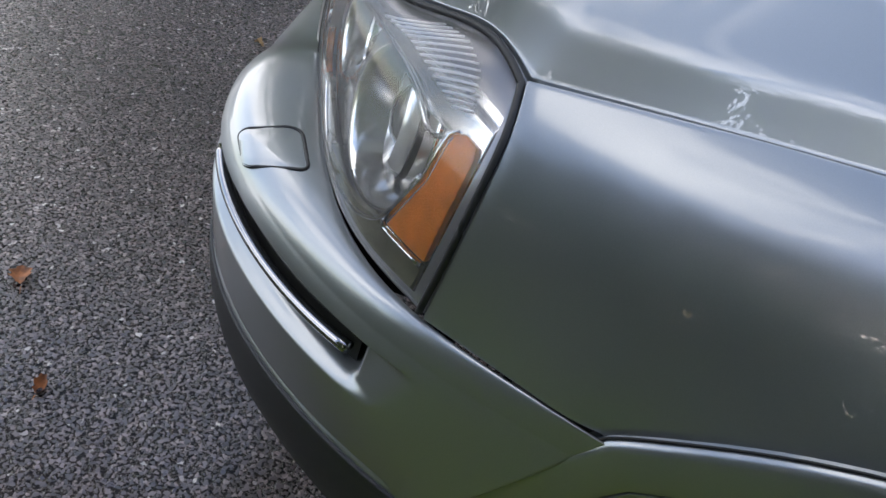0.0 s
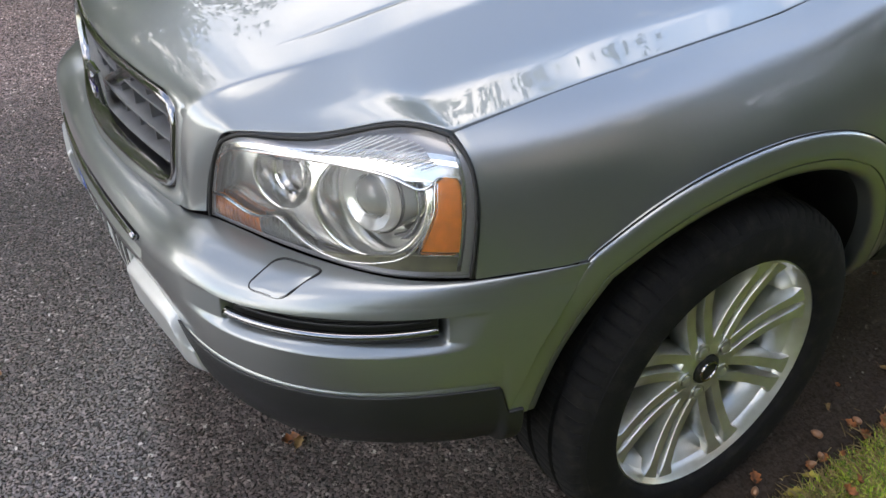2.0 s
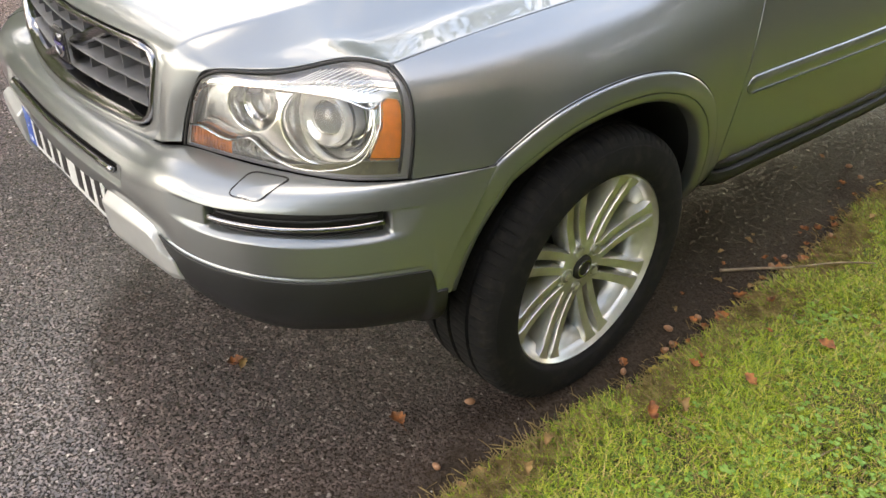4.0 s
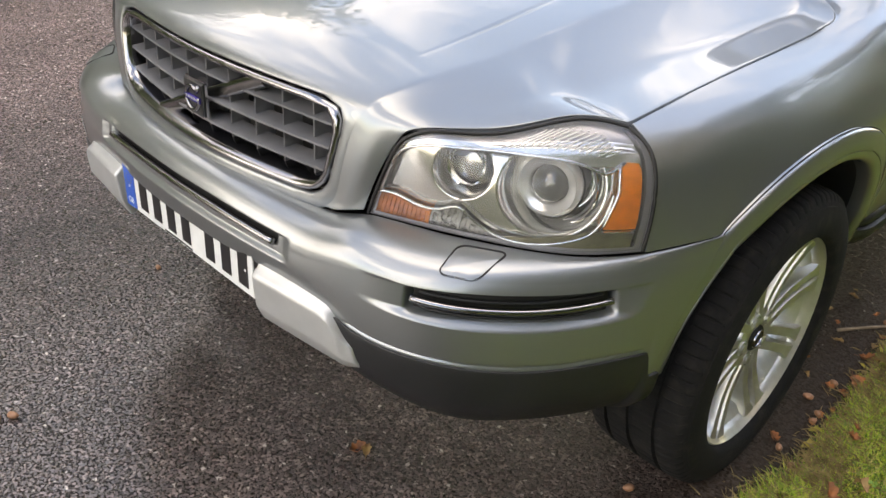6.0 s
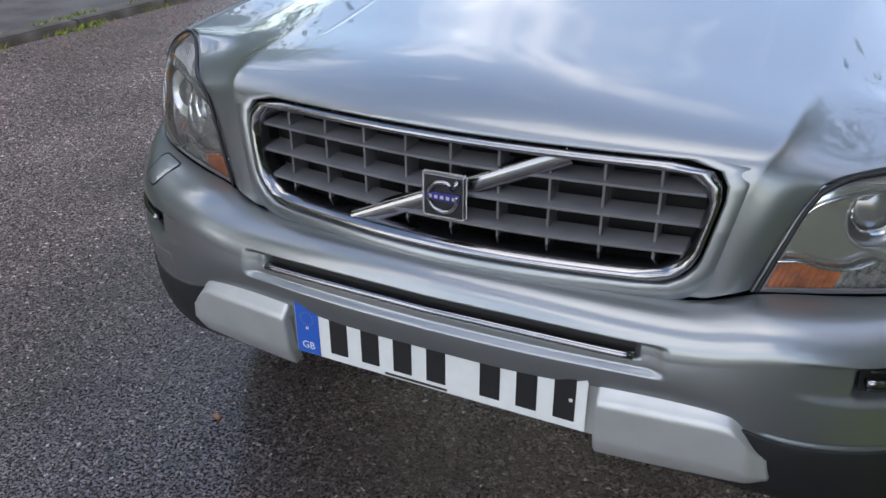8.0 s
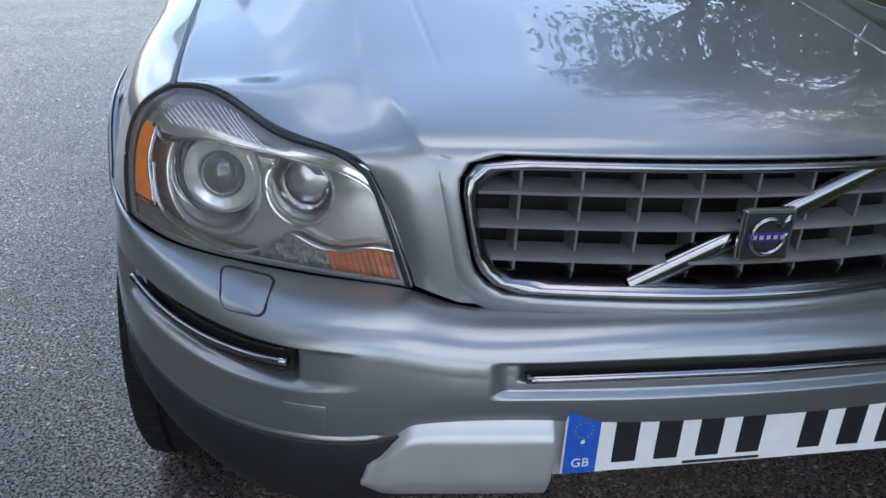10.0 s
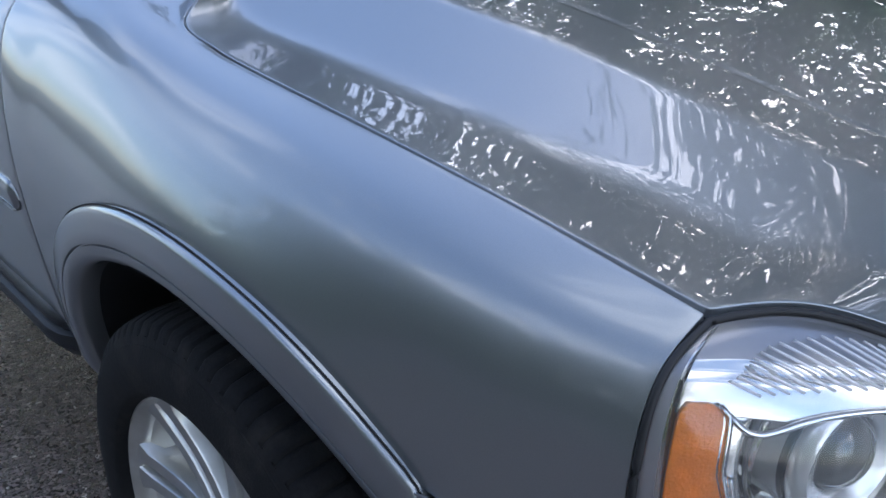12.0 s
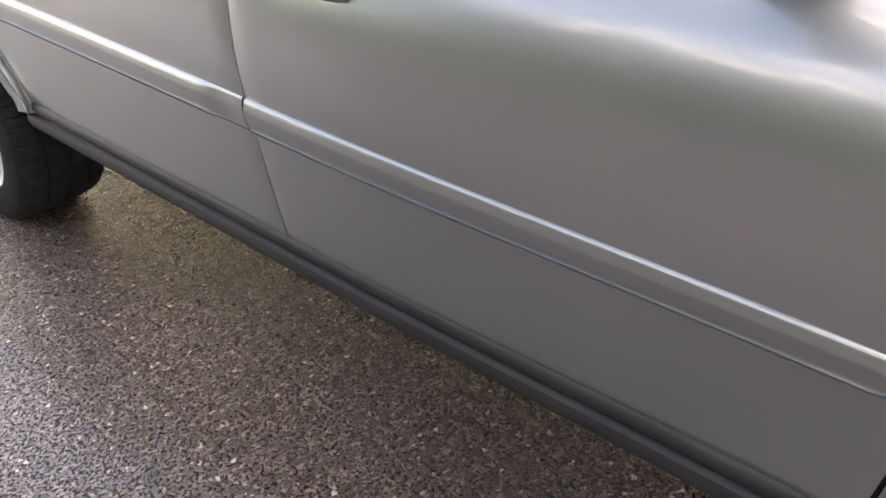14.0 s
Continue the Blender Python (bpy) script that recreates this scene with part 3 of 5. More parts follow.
def bumper_low(s):
    """Height of the painted skin's lower edge."""
    z = BUMPER_FACE(s)[..., 2]
    return np.where(s < .86, z, z - (z - .487) * smooth(.866, .882, s))


def bumper_out(s, t):
    # running lamp: a slot with a ledge below it that fades out towards the middle
    slot = rounded(s, t, .478, .785, .425, .585, .008, .028)
    arc = .020 * (1 - ((s - .63) / .16) ** 2)
    ledge = smooth(.385, .50, s) * (1 - smooth(-.030, .030, s - .822 + .12 * (t - .40))) * smooth(.382, .41, t) * (1 - smooth(.585 + arc, .645 + arc, t))
    strip = (1 - smooth(.205, .222, s)) * smooth(.345, .385, t) * (1 - smooth(.47, .52, t))
    tray = (1 - smooth(.228, .25, s)) * smooth(.335, .375, t) * (1 - smooth(.60, .70, t))
    groove = np.exp(-((t - .955) / .012) ** 2) * smooth(.36, .38, s) * (1 - smooth(.84, .86, s))
    return -.030 * slot - .013 * ledge - .028 * strip - .010 * tray - .003 * groove


FACE = BUMPER_FACE(U(300))


def arch_end(z):
    """How far along the bumper the wheel arch begins at a height."""
    y = np.interp(z, (.33, .482, .61, .70, .7545), (-.480, -.474, -.427, -.375, -.347))
    return np.interp(y, FACE[:, 1], U(300))


def to_arch(s, z):
    return np.where(s < .8, s, .8 + (s - .8) * (arch_end(z) - .8) / .2)


way = s0
for _ in range(12):
    way = .5 * way + .5 * to_arch(s0, bumper(way, t0, 0.0, bumper_low(way))[..., 2])
s0 = np.maximum.accumulate(way, 0)
b_half = bumper(s0, t0, bumper_out(s0, t0), bumper_low(s0))
b_full = np.concatenate([mirrored(b_half[:0:-1], -1), b_half])
bumper_part = part("front_bumper", panel("front_bumper", b_full, PAINT, (0, -1, .2), roll=.003), car)

strip_s = U(41, -.214, .214)
strip_line = np.array([mirrored(bumper(abs(q), .425, -.010), 1 if q >= 0 else -1) for q in strip_s])
part("chrome_strip", tube("chrome_strip", strip_line + [0, -.002, -.004], .0085, CHROME, 10, flat=.8), bumper_part, "bright chrome strip in a dark groove")
part("strip_groove", panel("strip_groove", np.array([[mirrored(bumper(abs(q), t, -.022), 1 if q >= 0 else -1) for t in (.36, .40, .44, .475)] for q in strip_s * 1.01]), BLACK, (0, -1, 0), depth=0), bumper_part)


def headlamp(s):
    """One headlamp unit and all that shows through its lens."""
    out = (s * .7, -.7, .2)
    gu, gv = np.meshgrid(U(81, .002, .998), U(45, .003, .997), indexing="ij")
    rim = (gu > .026) & (gu < .960) & (gv > .045) & (gv < .938)
    base = part("headlamp", panel("headlamp", mirrored(lamp(gu, gv, -.005), s), RIBBED, out, keep=~rim[:-1, :-1], depth=.05), car, "clear headlamp with a dark seal and an amber side marker")
    axis = np.array([.30, -.94, .10])
    axis /= np.linalg.norm(axis)
    eye_big, eye_small = np.array([.705, -.612, .846]), np.array([.590, -.690, .858])
    gu, gv = np.meshgrid(U(150, .012, .985), U(80, .015, .985), indexing="ij")
    sunk = -.024
    p = lamp(gu, gv, sunk)
    for c, r, d in ((eye_big + [.010, 0, -.004], .083, .062), (eye_small + [.002, 0, -.002], .050, .050)):
        rel = p - c
        rho = np.linalg.norm(rel - (rel @ axis)[..., None] * axis, axis=-1)
        dent = d * (1 - smooth(.62 * r, 1.0 * r, rho))
        p = p - axis * dent[..., None]
    part("reflector", panel("reflector", mirrored(p, s), REFLECTOR, out, depth=0), base, "satin silver reflector with two bowls")
    basis = Vector((s * axis[0], axis[1], axis[2])).to_track_quat("X", "Z").to_matrix().to_4x4()

    def turned(name, profile, c, mat, label=""):
        me = lathe(name, profile, mat, 48)
        me.transform(Matrix.Translation((s * c[0], c[1], c[2])) @ basis)
        return part(name, me, base, label)

    for r, d in ((.072, -.030), (.066, -.038)):
        turned("bowl_ring", [(d - .004, r + .0014), (d, r + .0016), (d + .0016, r), (d, r - .0016), (d - .004, r - .0014)], eye_big + np.array([.006, 0, -.002]), LAMP_CHROME if r > .07 else RIBBED)
    turned("bowl_line", [(-.020, .0600), (-.014, .0606), (-.013, .0590), (-.018, .0586)], eye_big, PLASTIC)
    turned("bowl_ring", [(-.014, .0512), (-.010, .0516), (-.0085, .050), (-.010, .0484), (-.014, .0486)], eye_small, LAMP_CHROME)
    turned("projector_ring", [(-.05, .060), (-.012, .058), (-.004, .055), (.000, .050), (-.004, .046), (-.006, .036), (-.010, .033), (-.03, .032)], eye_big, LAMP_RING, "pale ring round the dipped beam")
    turned("projector_lens", [(-.020, .0335), (-.012, .033), (-.004, .029), (.002, .022), (.006, .012), (.0075, .0001)], eye_big, PROJECTOR, "grey round projector lens")
    turned("main_beam_ring", [(-.05, .037), (-.010, .036), (-.004, .034), (-.006, .031), (-.03, .030)], eye_small, LAMP_CHROME)
    turned("main_beam_lens", [(-.030, .031), (-.022, .028), (-.018, .018), (-.017, .0001)], eye_small, LAMP_BOWL, "mirrored main-beam bowl")
    brow = spline([(.02, .60), (.05, .775), (.128, .800), (.25, .803), (.37, .800), (.446, .782), (.58, .700), (.72, .607), (.80, .555), (.845, .60)])
    line = brow(U(70))
    bu = U(260, .03, .945)
    low = np.interp(bu, line[:, 0], line[:, 1])
    low = np.maximum(low, .60 + 0 * bu)
    rows = [lamp(bu, low + (.975 - low) * f, -.010 - .004 * smooth(.30, .36, f) * smooth(.36, .50, bu)) for f in U(24)]
    part("bezel", panel("bezel", mirrored(np.array(rows[:12]), s), REFLECTOR, (s * .5, -.5, .7), depth=.004, roll=.001), base, "bright smooth bezel under the brow")
    brow_part = part("brow", panel("brow", mirrored(np.array(rows[11:]), s), RIBBED, (s * .5, -.5, .7), depth=.004, roll=.001), base, "grey brow with fine pale ribs")
    for u0 in U(15, .455, .80):
        v0 = float(np.interp(u0, (.45, .55, .62, .71, .80), (.822, .796, .75, .70, .668)))
        du = .165 - .105 * float(smooth(.62, .82, u0))
        f = U(7)
        part("rib", tube("rib", mirrored(lamp(u0 + du * f, v0 + du * .66 * f, -.0092), s), .0011, RIB, 6), brow_part)
    part("brow_trim", tube("brow_trim", mirrored(lamp(line[:, 0], line[:, 1], -.007), s), .0028, LAMP_CHROME, 8), base, "chrome edge line")
    av = U(16, .185, .635)
    inner, outer = np.interp(av, (.17, .43, .60, .64), (.822, .862, .858, .885)), np.interp(av, (.17, .60, .64), (.945, .938, .925))
    cells = np.array([lamp(inner + (outer - inner) * f, av, -.005) for f in U(10)])
    part("side_marker", panel("side_marker", mirrored(cells, s), AMBER, out, depth=.006, roll=.001), base, "amber side marker")
    part("marker_trim", tube("marker_trim", mirrored(np.concatenate([lamp(inner[::-1] - .012, av[::-1], -.004), lamp(U(6, inner[0], .945), .165, -.004)]), s), .0030, LAMP_CHROME, 6), base)
    sv = U(8, .03, .155)
    smoke = np.array([lamp(np.maximum(.47 + .30 * smooth(.03, .16, sv), 0) + f * (.945 - .47 - .30 * smooth(.03, .16, sv)), sv, -.006 + .0008 * np.cos(sv * 400)) for f in U(16)])
    part("smoked_corner", panel("smoked_corner", mirrored(smoke, s), SMOKED, out, depth=.004, roll=.001), base, "smoked ribbed corner below the marker")
    swoop = spline([(.008, .283), (.088, .274), (.18, .208), (.256, .205), (.301, .248), (.331, .258), (.373, .198), (.444, .098), (.529, .048), (.617, .05), (.707, .085), (.784, .155), (.818, .28), (.835, .42)])(U(90))
    part("lower_trim", tube("lower_trim", mirrored(lamp(swoop[:, 0], swoop[:, 1], -.007), s), .0028, LAMP_CHROME, 8), base, "chrome edge line")
    for name, a, b, mat, label in (("indicator", .015, .235, INDICATOR, "orange indicator prism"), ("parking_lamp", .24, .455, PRISM, "clear parking lamp prism")):
        cu = U(26, a, b)
        top = np.interp(cu, swoop[:, 0], swoop[:, 1]) - .012
        rows = np.array([lamp(cu, .035 + (top - .035) * f, -.012) for f in U(7)])
        prism = part(name, panel(name, mirrored(rows, s), mat, out, depth=.004, roll=.001), base, label)
        for k in range(1, 25, 2):
            part("prism_rib", tube("prism_rib", mirrored(lamp(cu[k], .045 + (top[k] - .055) * U(4), -.0105), s), .0011, mat, 5), prism)
    edge_u, edge_v = np.r_[0 * U(30), U(60), 1 + 0 * U(30)], np.r_[U(30), 1 + 0 * U(60), U(30, 1, 0)]
    part("seal", tube("seal", mirrored(lamp(edge_u * .992 + .004, edge_v * .984 + .008, .0015), s), .0034, BLACK, 8), base, "black rubber seal")
    gu, gv = np.meshgrid(U(60, .018, .982), U(34, .030, .970), indexing="ij")
    lens = part("lens", panel("lens", mirrored(lamp(gu, gv), s), LENS, out, depth=.006, roll=.002), base, "clear plastic lens")
    lens.visible_shadow = False


for s in (1, -1):
    headlamp(s)
    # running lamp in its slot
    q = U(30, .484, .778)
    slot = part("running_lamp", panel("running_lamp", mirrored(np.array([bumper(q, t, -.024) for t in (.40, .45, .50, .55, .60)]), s), BLACK, (s * .7, -.7, 0), depth=0), bumper_part, "black slot with a chrome bar")
    tt = .475 + .035 * (1 - ((q - .63) / .15) ** 2)
    part("chrome_bar", tube("chrome_bar", mirrored(bumper(q, tt, -.006), s), .0075, CHROME, 10, flat=.8), slot, "chrome bar")
    for dt in (-.035, .055, .085):
        part("slot_rib", tube("slot_rib", mirrored(bumper(q[1:-1], tt[1:-1] + dt, -.019), s), .0028, PLASTIC, 6), slot)
    # washer cover: a rounded lozenge on the shelf
    corners = np.array([(.519, .262), (.531, .045), (.606, .048), (.576, .287)])
    ring = []
    for k in range(4):
        a, b, c = corners[k - 1], corners[k], corners[(k + 1) % 4]
        for f in U(7):
            ring.append((1 - f) ** 2 * (b + (a - b) * .22) + 2 * f * (1 - f) * b + f * f * (b + (c - b) * .22))
    ring = np.array(ring + ring[:1])
    centre = corners.mean(0)
    lid = np.array([bumper(*(centre + (ring - centre) * f).T, .0045 if f < .97 else .0035) for f in (.0, .3, .6, .85, .97, 1.0)])
    cover = part("washer_cover", panel("washer_cover", mirrored(lid, s), PAINT, (0, -.3, 1), depth=0), bumper_part, "painted washer jet cover")
    gap = bumper(*(centre + (ring - centre) * 1.015).T, .001)
    part("cover_gap", tube("cover_gap", mirrored(gap[:-1], s), .0022, BLACK, 6, closed=True), cover)
    # dark lower corner of the bumper
    q, f = np.meshgrid(U(90, .30, 1), U(16), indexing="ij")
    q = np.where(q < .8, q, .8 + (q - .8) * (np.interp(-.448, FACE[:, 1], U(300)) - .8) / .2)
    zt = BUMPER_FACE(q)[..., 2] + .001 - (BUMPER_FACE(q)[..., 2] - .485) * smooth(.862, .878, q)
    base_p = bumper(q, 1.0, .004 + .004 * np.sin(math.pi * f) - .10 * f**3 - .02 * f, BUMPER_FACE(q)[..., 2])
    bottom = .335 + .05 * (1 - smooth(.32, .62, q))
    base_p[..., 2] = zt + (bottom - zt) * f
    part("lower_bumper", panel("lower_bumper", mirrored(base_p, s), PLASTIC, (s * .6, -.8, 0)), car, "dark grey plastic lower bumper corner")
    # bright skid piece beside the plate
    q, f = np.meshgrid(U(40, .188, .378), U(20), indexing="ij")
    edge = smooth(.300, .385, q)
    top = .604 - .012 * edge - .05 * smooth(.325, .385, q)
    p = bumper(q, 1.0, .020 * smooth(0, .18, f) - .012 * f - .06 * np.maximum(0, f - .72) ** 1.2 - .012 * smooth(.35, .378, q), .60 + 0 * q)
    p[..., 2] = top + (.478 - top) * f
    p[..., 0] += .018 * edge * f
    part("skid_trim", panel("skid_trim", mirrored(p, s), SATIN, (s * .2, -1, 0), roll=.006), car, "satin silver skid trim beside the plate")

# plate carrier below the strip, and the plate
p = np.array([[(x, -.886 - .004 * math.cos(x * 4), z) for z in (.625, .60, .55, .505, .47)] for x in U(15, -.285, .285)])
p[:, 4, 1] += .05
part("plate_carrier", panel("plate_carrier", p, SATIN, (0, -1, 0), roll=.006), bumper_part)
plate = part("number_plate", block("number_plate", (-.26, -.9015, .515), (.26, -.8975, .623), PLATE, .0012), car, "white number plate with a blue end band")
part("blue_band", block("blue_band", (-.258, -.9030, .517), (-.212, -.9012, .621), PLATE_BLUE, .0005), plate)
for k, x in enumerate((-.173, -.112, -.051, .010, .104, .165, .226)):
    part("character_bar", block("character_bar", (x - .017, -.9030, .530), (x + .017, -.9012, .608), PLATE_INK, .0005), plate)
part("maker_line", block("maker_line", (-.085, -.9030, .5185), (.03, -.9012, .5225), PLATE_INK, .0003), plate)
for x in (-.235, .236):
    part("plate_screw", block("plate_screw", (x - .0035, -.9040, .566), (x + .0035, -.9012, .573), PLATE, .001), plate)
part("tow_cover", panel("tow_cover", np.array([[bumper(q, t, .0012) * [-1, 1, 1] for t in U(5, .73, .93)] for q in U(9, .437, .488)]), PAINT, (-.4, -1, 0), roll=.001, depth=.003), bumper_part)
def lettering(name, words, size, at, mat, owner):
    """Flat letters facing forwards, a little proud."""
    cu = bpy.data.curves.new(name, "FONT")
    cu.body, cu.size, cu.extrude, cu.align_x, cu.align_y = words, size, .0003, "CENTER", "CENTER"
    holder = bpy.data.objects.new(name, cu)
    me = bpy.data.meshes.new_from_object(holder)
    bpy.data.objects.remove(holder)
    me.transform(Matrix.Translation(at) @ Matrix.Rotation(math.pi / 2, 4, "X"))
    me.materials.clear()
    me.materials.append(mat)
    return part(name, me, owner)


lettering("country_mark", "GB", .020, (-.235, -.9033, .534), PLATE, plate)
STAR = block("band_star", (-.0011, -.9034, -.0011), (.0011, -.9028, .0011), YELLOW_LEAF, .0002)
for k in range(12):
    a = 2 * math.pi * k / 12
    part("band_star", STAR, plate).location = (-.235 + .0125 * math.cos(a), 0, .588 + .0125 * math.sin(a))
for k in range(5):
    part("badge_mark", block("badge_mark", (-.0230 + k * .0098, -.8550, .8352), (-.0230 + k * .0098 + .0058, -.8543, .8408), SATIN, .0003), badge)

# ---- wings, arches, doors, sills ----
WING_FRONT = spline([(.7775, -.501, .951), (.816, -.4975, .921), (.841, -.501, .873), (.851, -.508, .813), (.854, -.5155, .7545)])
WING_BACK = spline([(.782, .572, 1.060), (.845, .580, 1.018), (.889, .568, .968), (.912, .546, .905), (.9235, .528, .79), (.911, .530, .64), (.886, .546, .478)])
ARCH = spline([(.905, -.345, .7545), (.922, -.213, .823), (.928, -.053, .853), (.930, .117, .848), (.933, .268, .803), (.925, .393, .704), (.906, .470, .575), (.886, .503, .482)])

WING_Y = (-.505, -.345, 0.0, .18, .30, .545)
WING_SECTIONS = [spline([(y, *p) for y, p in zip(WING_Y, pts)], WING_Y) for pts in (
    ((.7775, .951), (.7805, .968), (.783, .9915), (.780, 1.0035), (.778, 1.021), (.782, 1.060)),
    ((.816, .921), (.838, .941), (.847, .966), (.845, .982), (.843, 1.001), (.845, 1.020)),
    ((.841, .873), (.872, .895), (.889, .918), (.889, .933), (.887, .945), (.889, .968)),
    ((.851, .813), (.892, .828), (.913, .858), (.9145, .873), (.914, .882), (.912, .905)),
    ((.854, .7545), (.905, .7545), (.924, .775), (.928, .781), (.928, .785), (.9235, .790)),
    ((.865, .62), (.905, .62), (.924, .63), (.924, .636), (.922, .64), (.911, .640)),
    ((.870, .478), (.895, .478), (.910, .478), (.907, .478), (.902, .478), (.886, .478)))]


def wing_sheet(n=110, m=48):
    """The wing, section by section, cut off at the arch; its top runs in behind the bonnet's rear corner."""
    rim = ARCH(U(200))
    arch, front, back = rim * [1, .984, .984] + [0, 0, .006], WING_FRONT(U(60))[::-1], WING_BACK(U(60))[::-1]
    cols = []
    for a in np.r_[U(70, 0, .86), U(n - 69, .86, 1)[1:]]:
        y = WING_Y[0] + (WING_Y[-1] - WING_Y[0]) * a
        curve = spline([f((y - WING_Y[0]) / (WING_Y[-1] - WING_Y[0]))[1:] for f in WING_SECTIONS])
        p = curve(U(400))
        low = .7525 if y < -.345 else float(np.interp(y, arch[:, 1], arch[:, 2])) if y < .503 else .478
        end = int(np.argmax(p[:, 1] <= low + 1e-4)) if (p[:, 1] <= low + 1e-4).any() else 399
        p = curve(U(m, 0, end / 399))
        p[-1, 1] = max(low, p[-1, 1])
        p[:, 0] += ((float(np.interp(y, rim[:, 1], rim[:, 0])) - .0015 - p[-1, 0]) * np.exp(-((p[:, 1] - low) / .075) ** 2) - .003 * smooth(1.0, .94, p[:, 1])) * float(smooth(-.42, -.30, y) * (1 - smooth(.44, .53, y)))
        yy = y + (1 - a) ** 6 * (np.interp(p[:, 1], front[:, 2], front[:, 1]) - WING_Y[0]) + a**6 * (np.interp(p[:, 1], back[:, 2], back[:, 1]) - WING_Y[-1])
        cols.append(np.stack([p[:, 0], yy, p[:, 1]], -1))
    p = np.array(cols)
    rear, y = rear_edge(.0055), p[:, 0, 1]
    past = np.maximum(0, y - rear[-1, 1])
    inner = np.stack([np.interp(y, rear[:, 1], rear[:, 0]) - past * .30, y, np.interp(y, rear[:, 1], rear[:, 2]) - .0008 + past * .50], -1)
    hold = (1 - smooth(.10, .20, y))[:, None]
    inner = inner * (1 - hold) + (p[:, 0] + [-.0008, 0, .0003]) * hold
    into = [p[:, 0] + (inner - p[:, 0]) * [f, f, f * (.35 + .65 * f)] for f in U(15, 1, 0)[:-1]]
    return np.concatenate([np.stack(into, 1), p], 1)


SIDE = [(.470, .884), (.55, .898), (.64, .911), (.72, .920), (.79, .9235), (.85, .920), (.905, .912), (.968, .889), (1.008, .857), (1.040, .815), (1.060, .782)]


def side_x(z, y=1.0):
    """Half width of the body's flank at a height; it draws in towards the tail."""
    zs, xs = zip(*SIDE)
    f = spline(list(zip(zs, xs)), zs)
    return f((np.asarray(z, float) - zs[0]) / (zs[-1] - zs[0]))[..., 1] + .020 * smooth(.5, 1.35, y) - .075 * smooth(2.6, 3.85, y) ** 1.5


def flank(y0, y1, z0, z1, n=24, m=26, lean=None):
    """A door-like sheet; y0, y1: functions of height."""
    z = U(m, z1, z0)
    rows = []
    for k in U(n):
        y = np.array([y0(q) + (y1(q) - y0(q)) * k for q in z])
        rows.append(np.stack([side_x(z, y), y, z], -1))
    return np.array(rows)


BACK_EDGE = WING_BACK(U(60))[::-1]
FRONT_GAP = lambda z: float(np.interp(z, BACK_EDGE[:, 2], BACK_EDGE[:, 1])) + .0025
SPLIT = lambda z: float(np.interp(z, (.47, .62, .74, .90, 1.02), (1.490, 1.489, 1.494, 1.508, 1.520)))
REAR_ARCH_Y, HUB_Z = 2.857, .356
REAR_GAP = lambda z: float(np.interp(z, (.47, .55, .65, .78, .9, 1.02), (2.385, 2.40, 2.44, 2.55, 2.68, 2.74)))

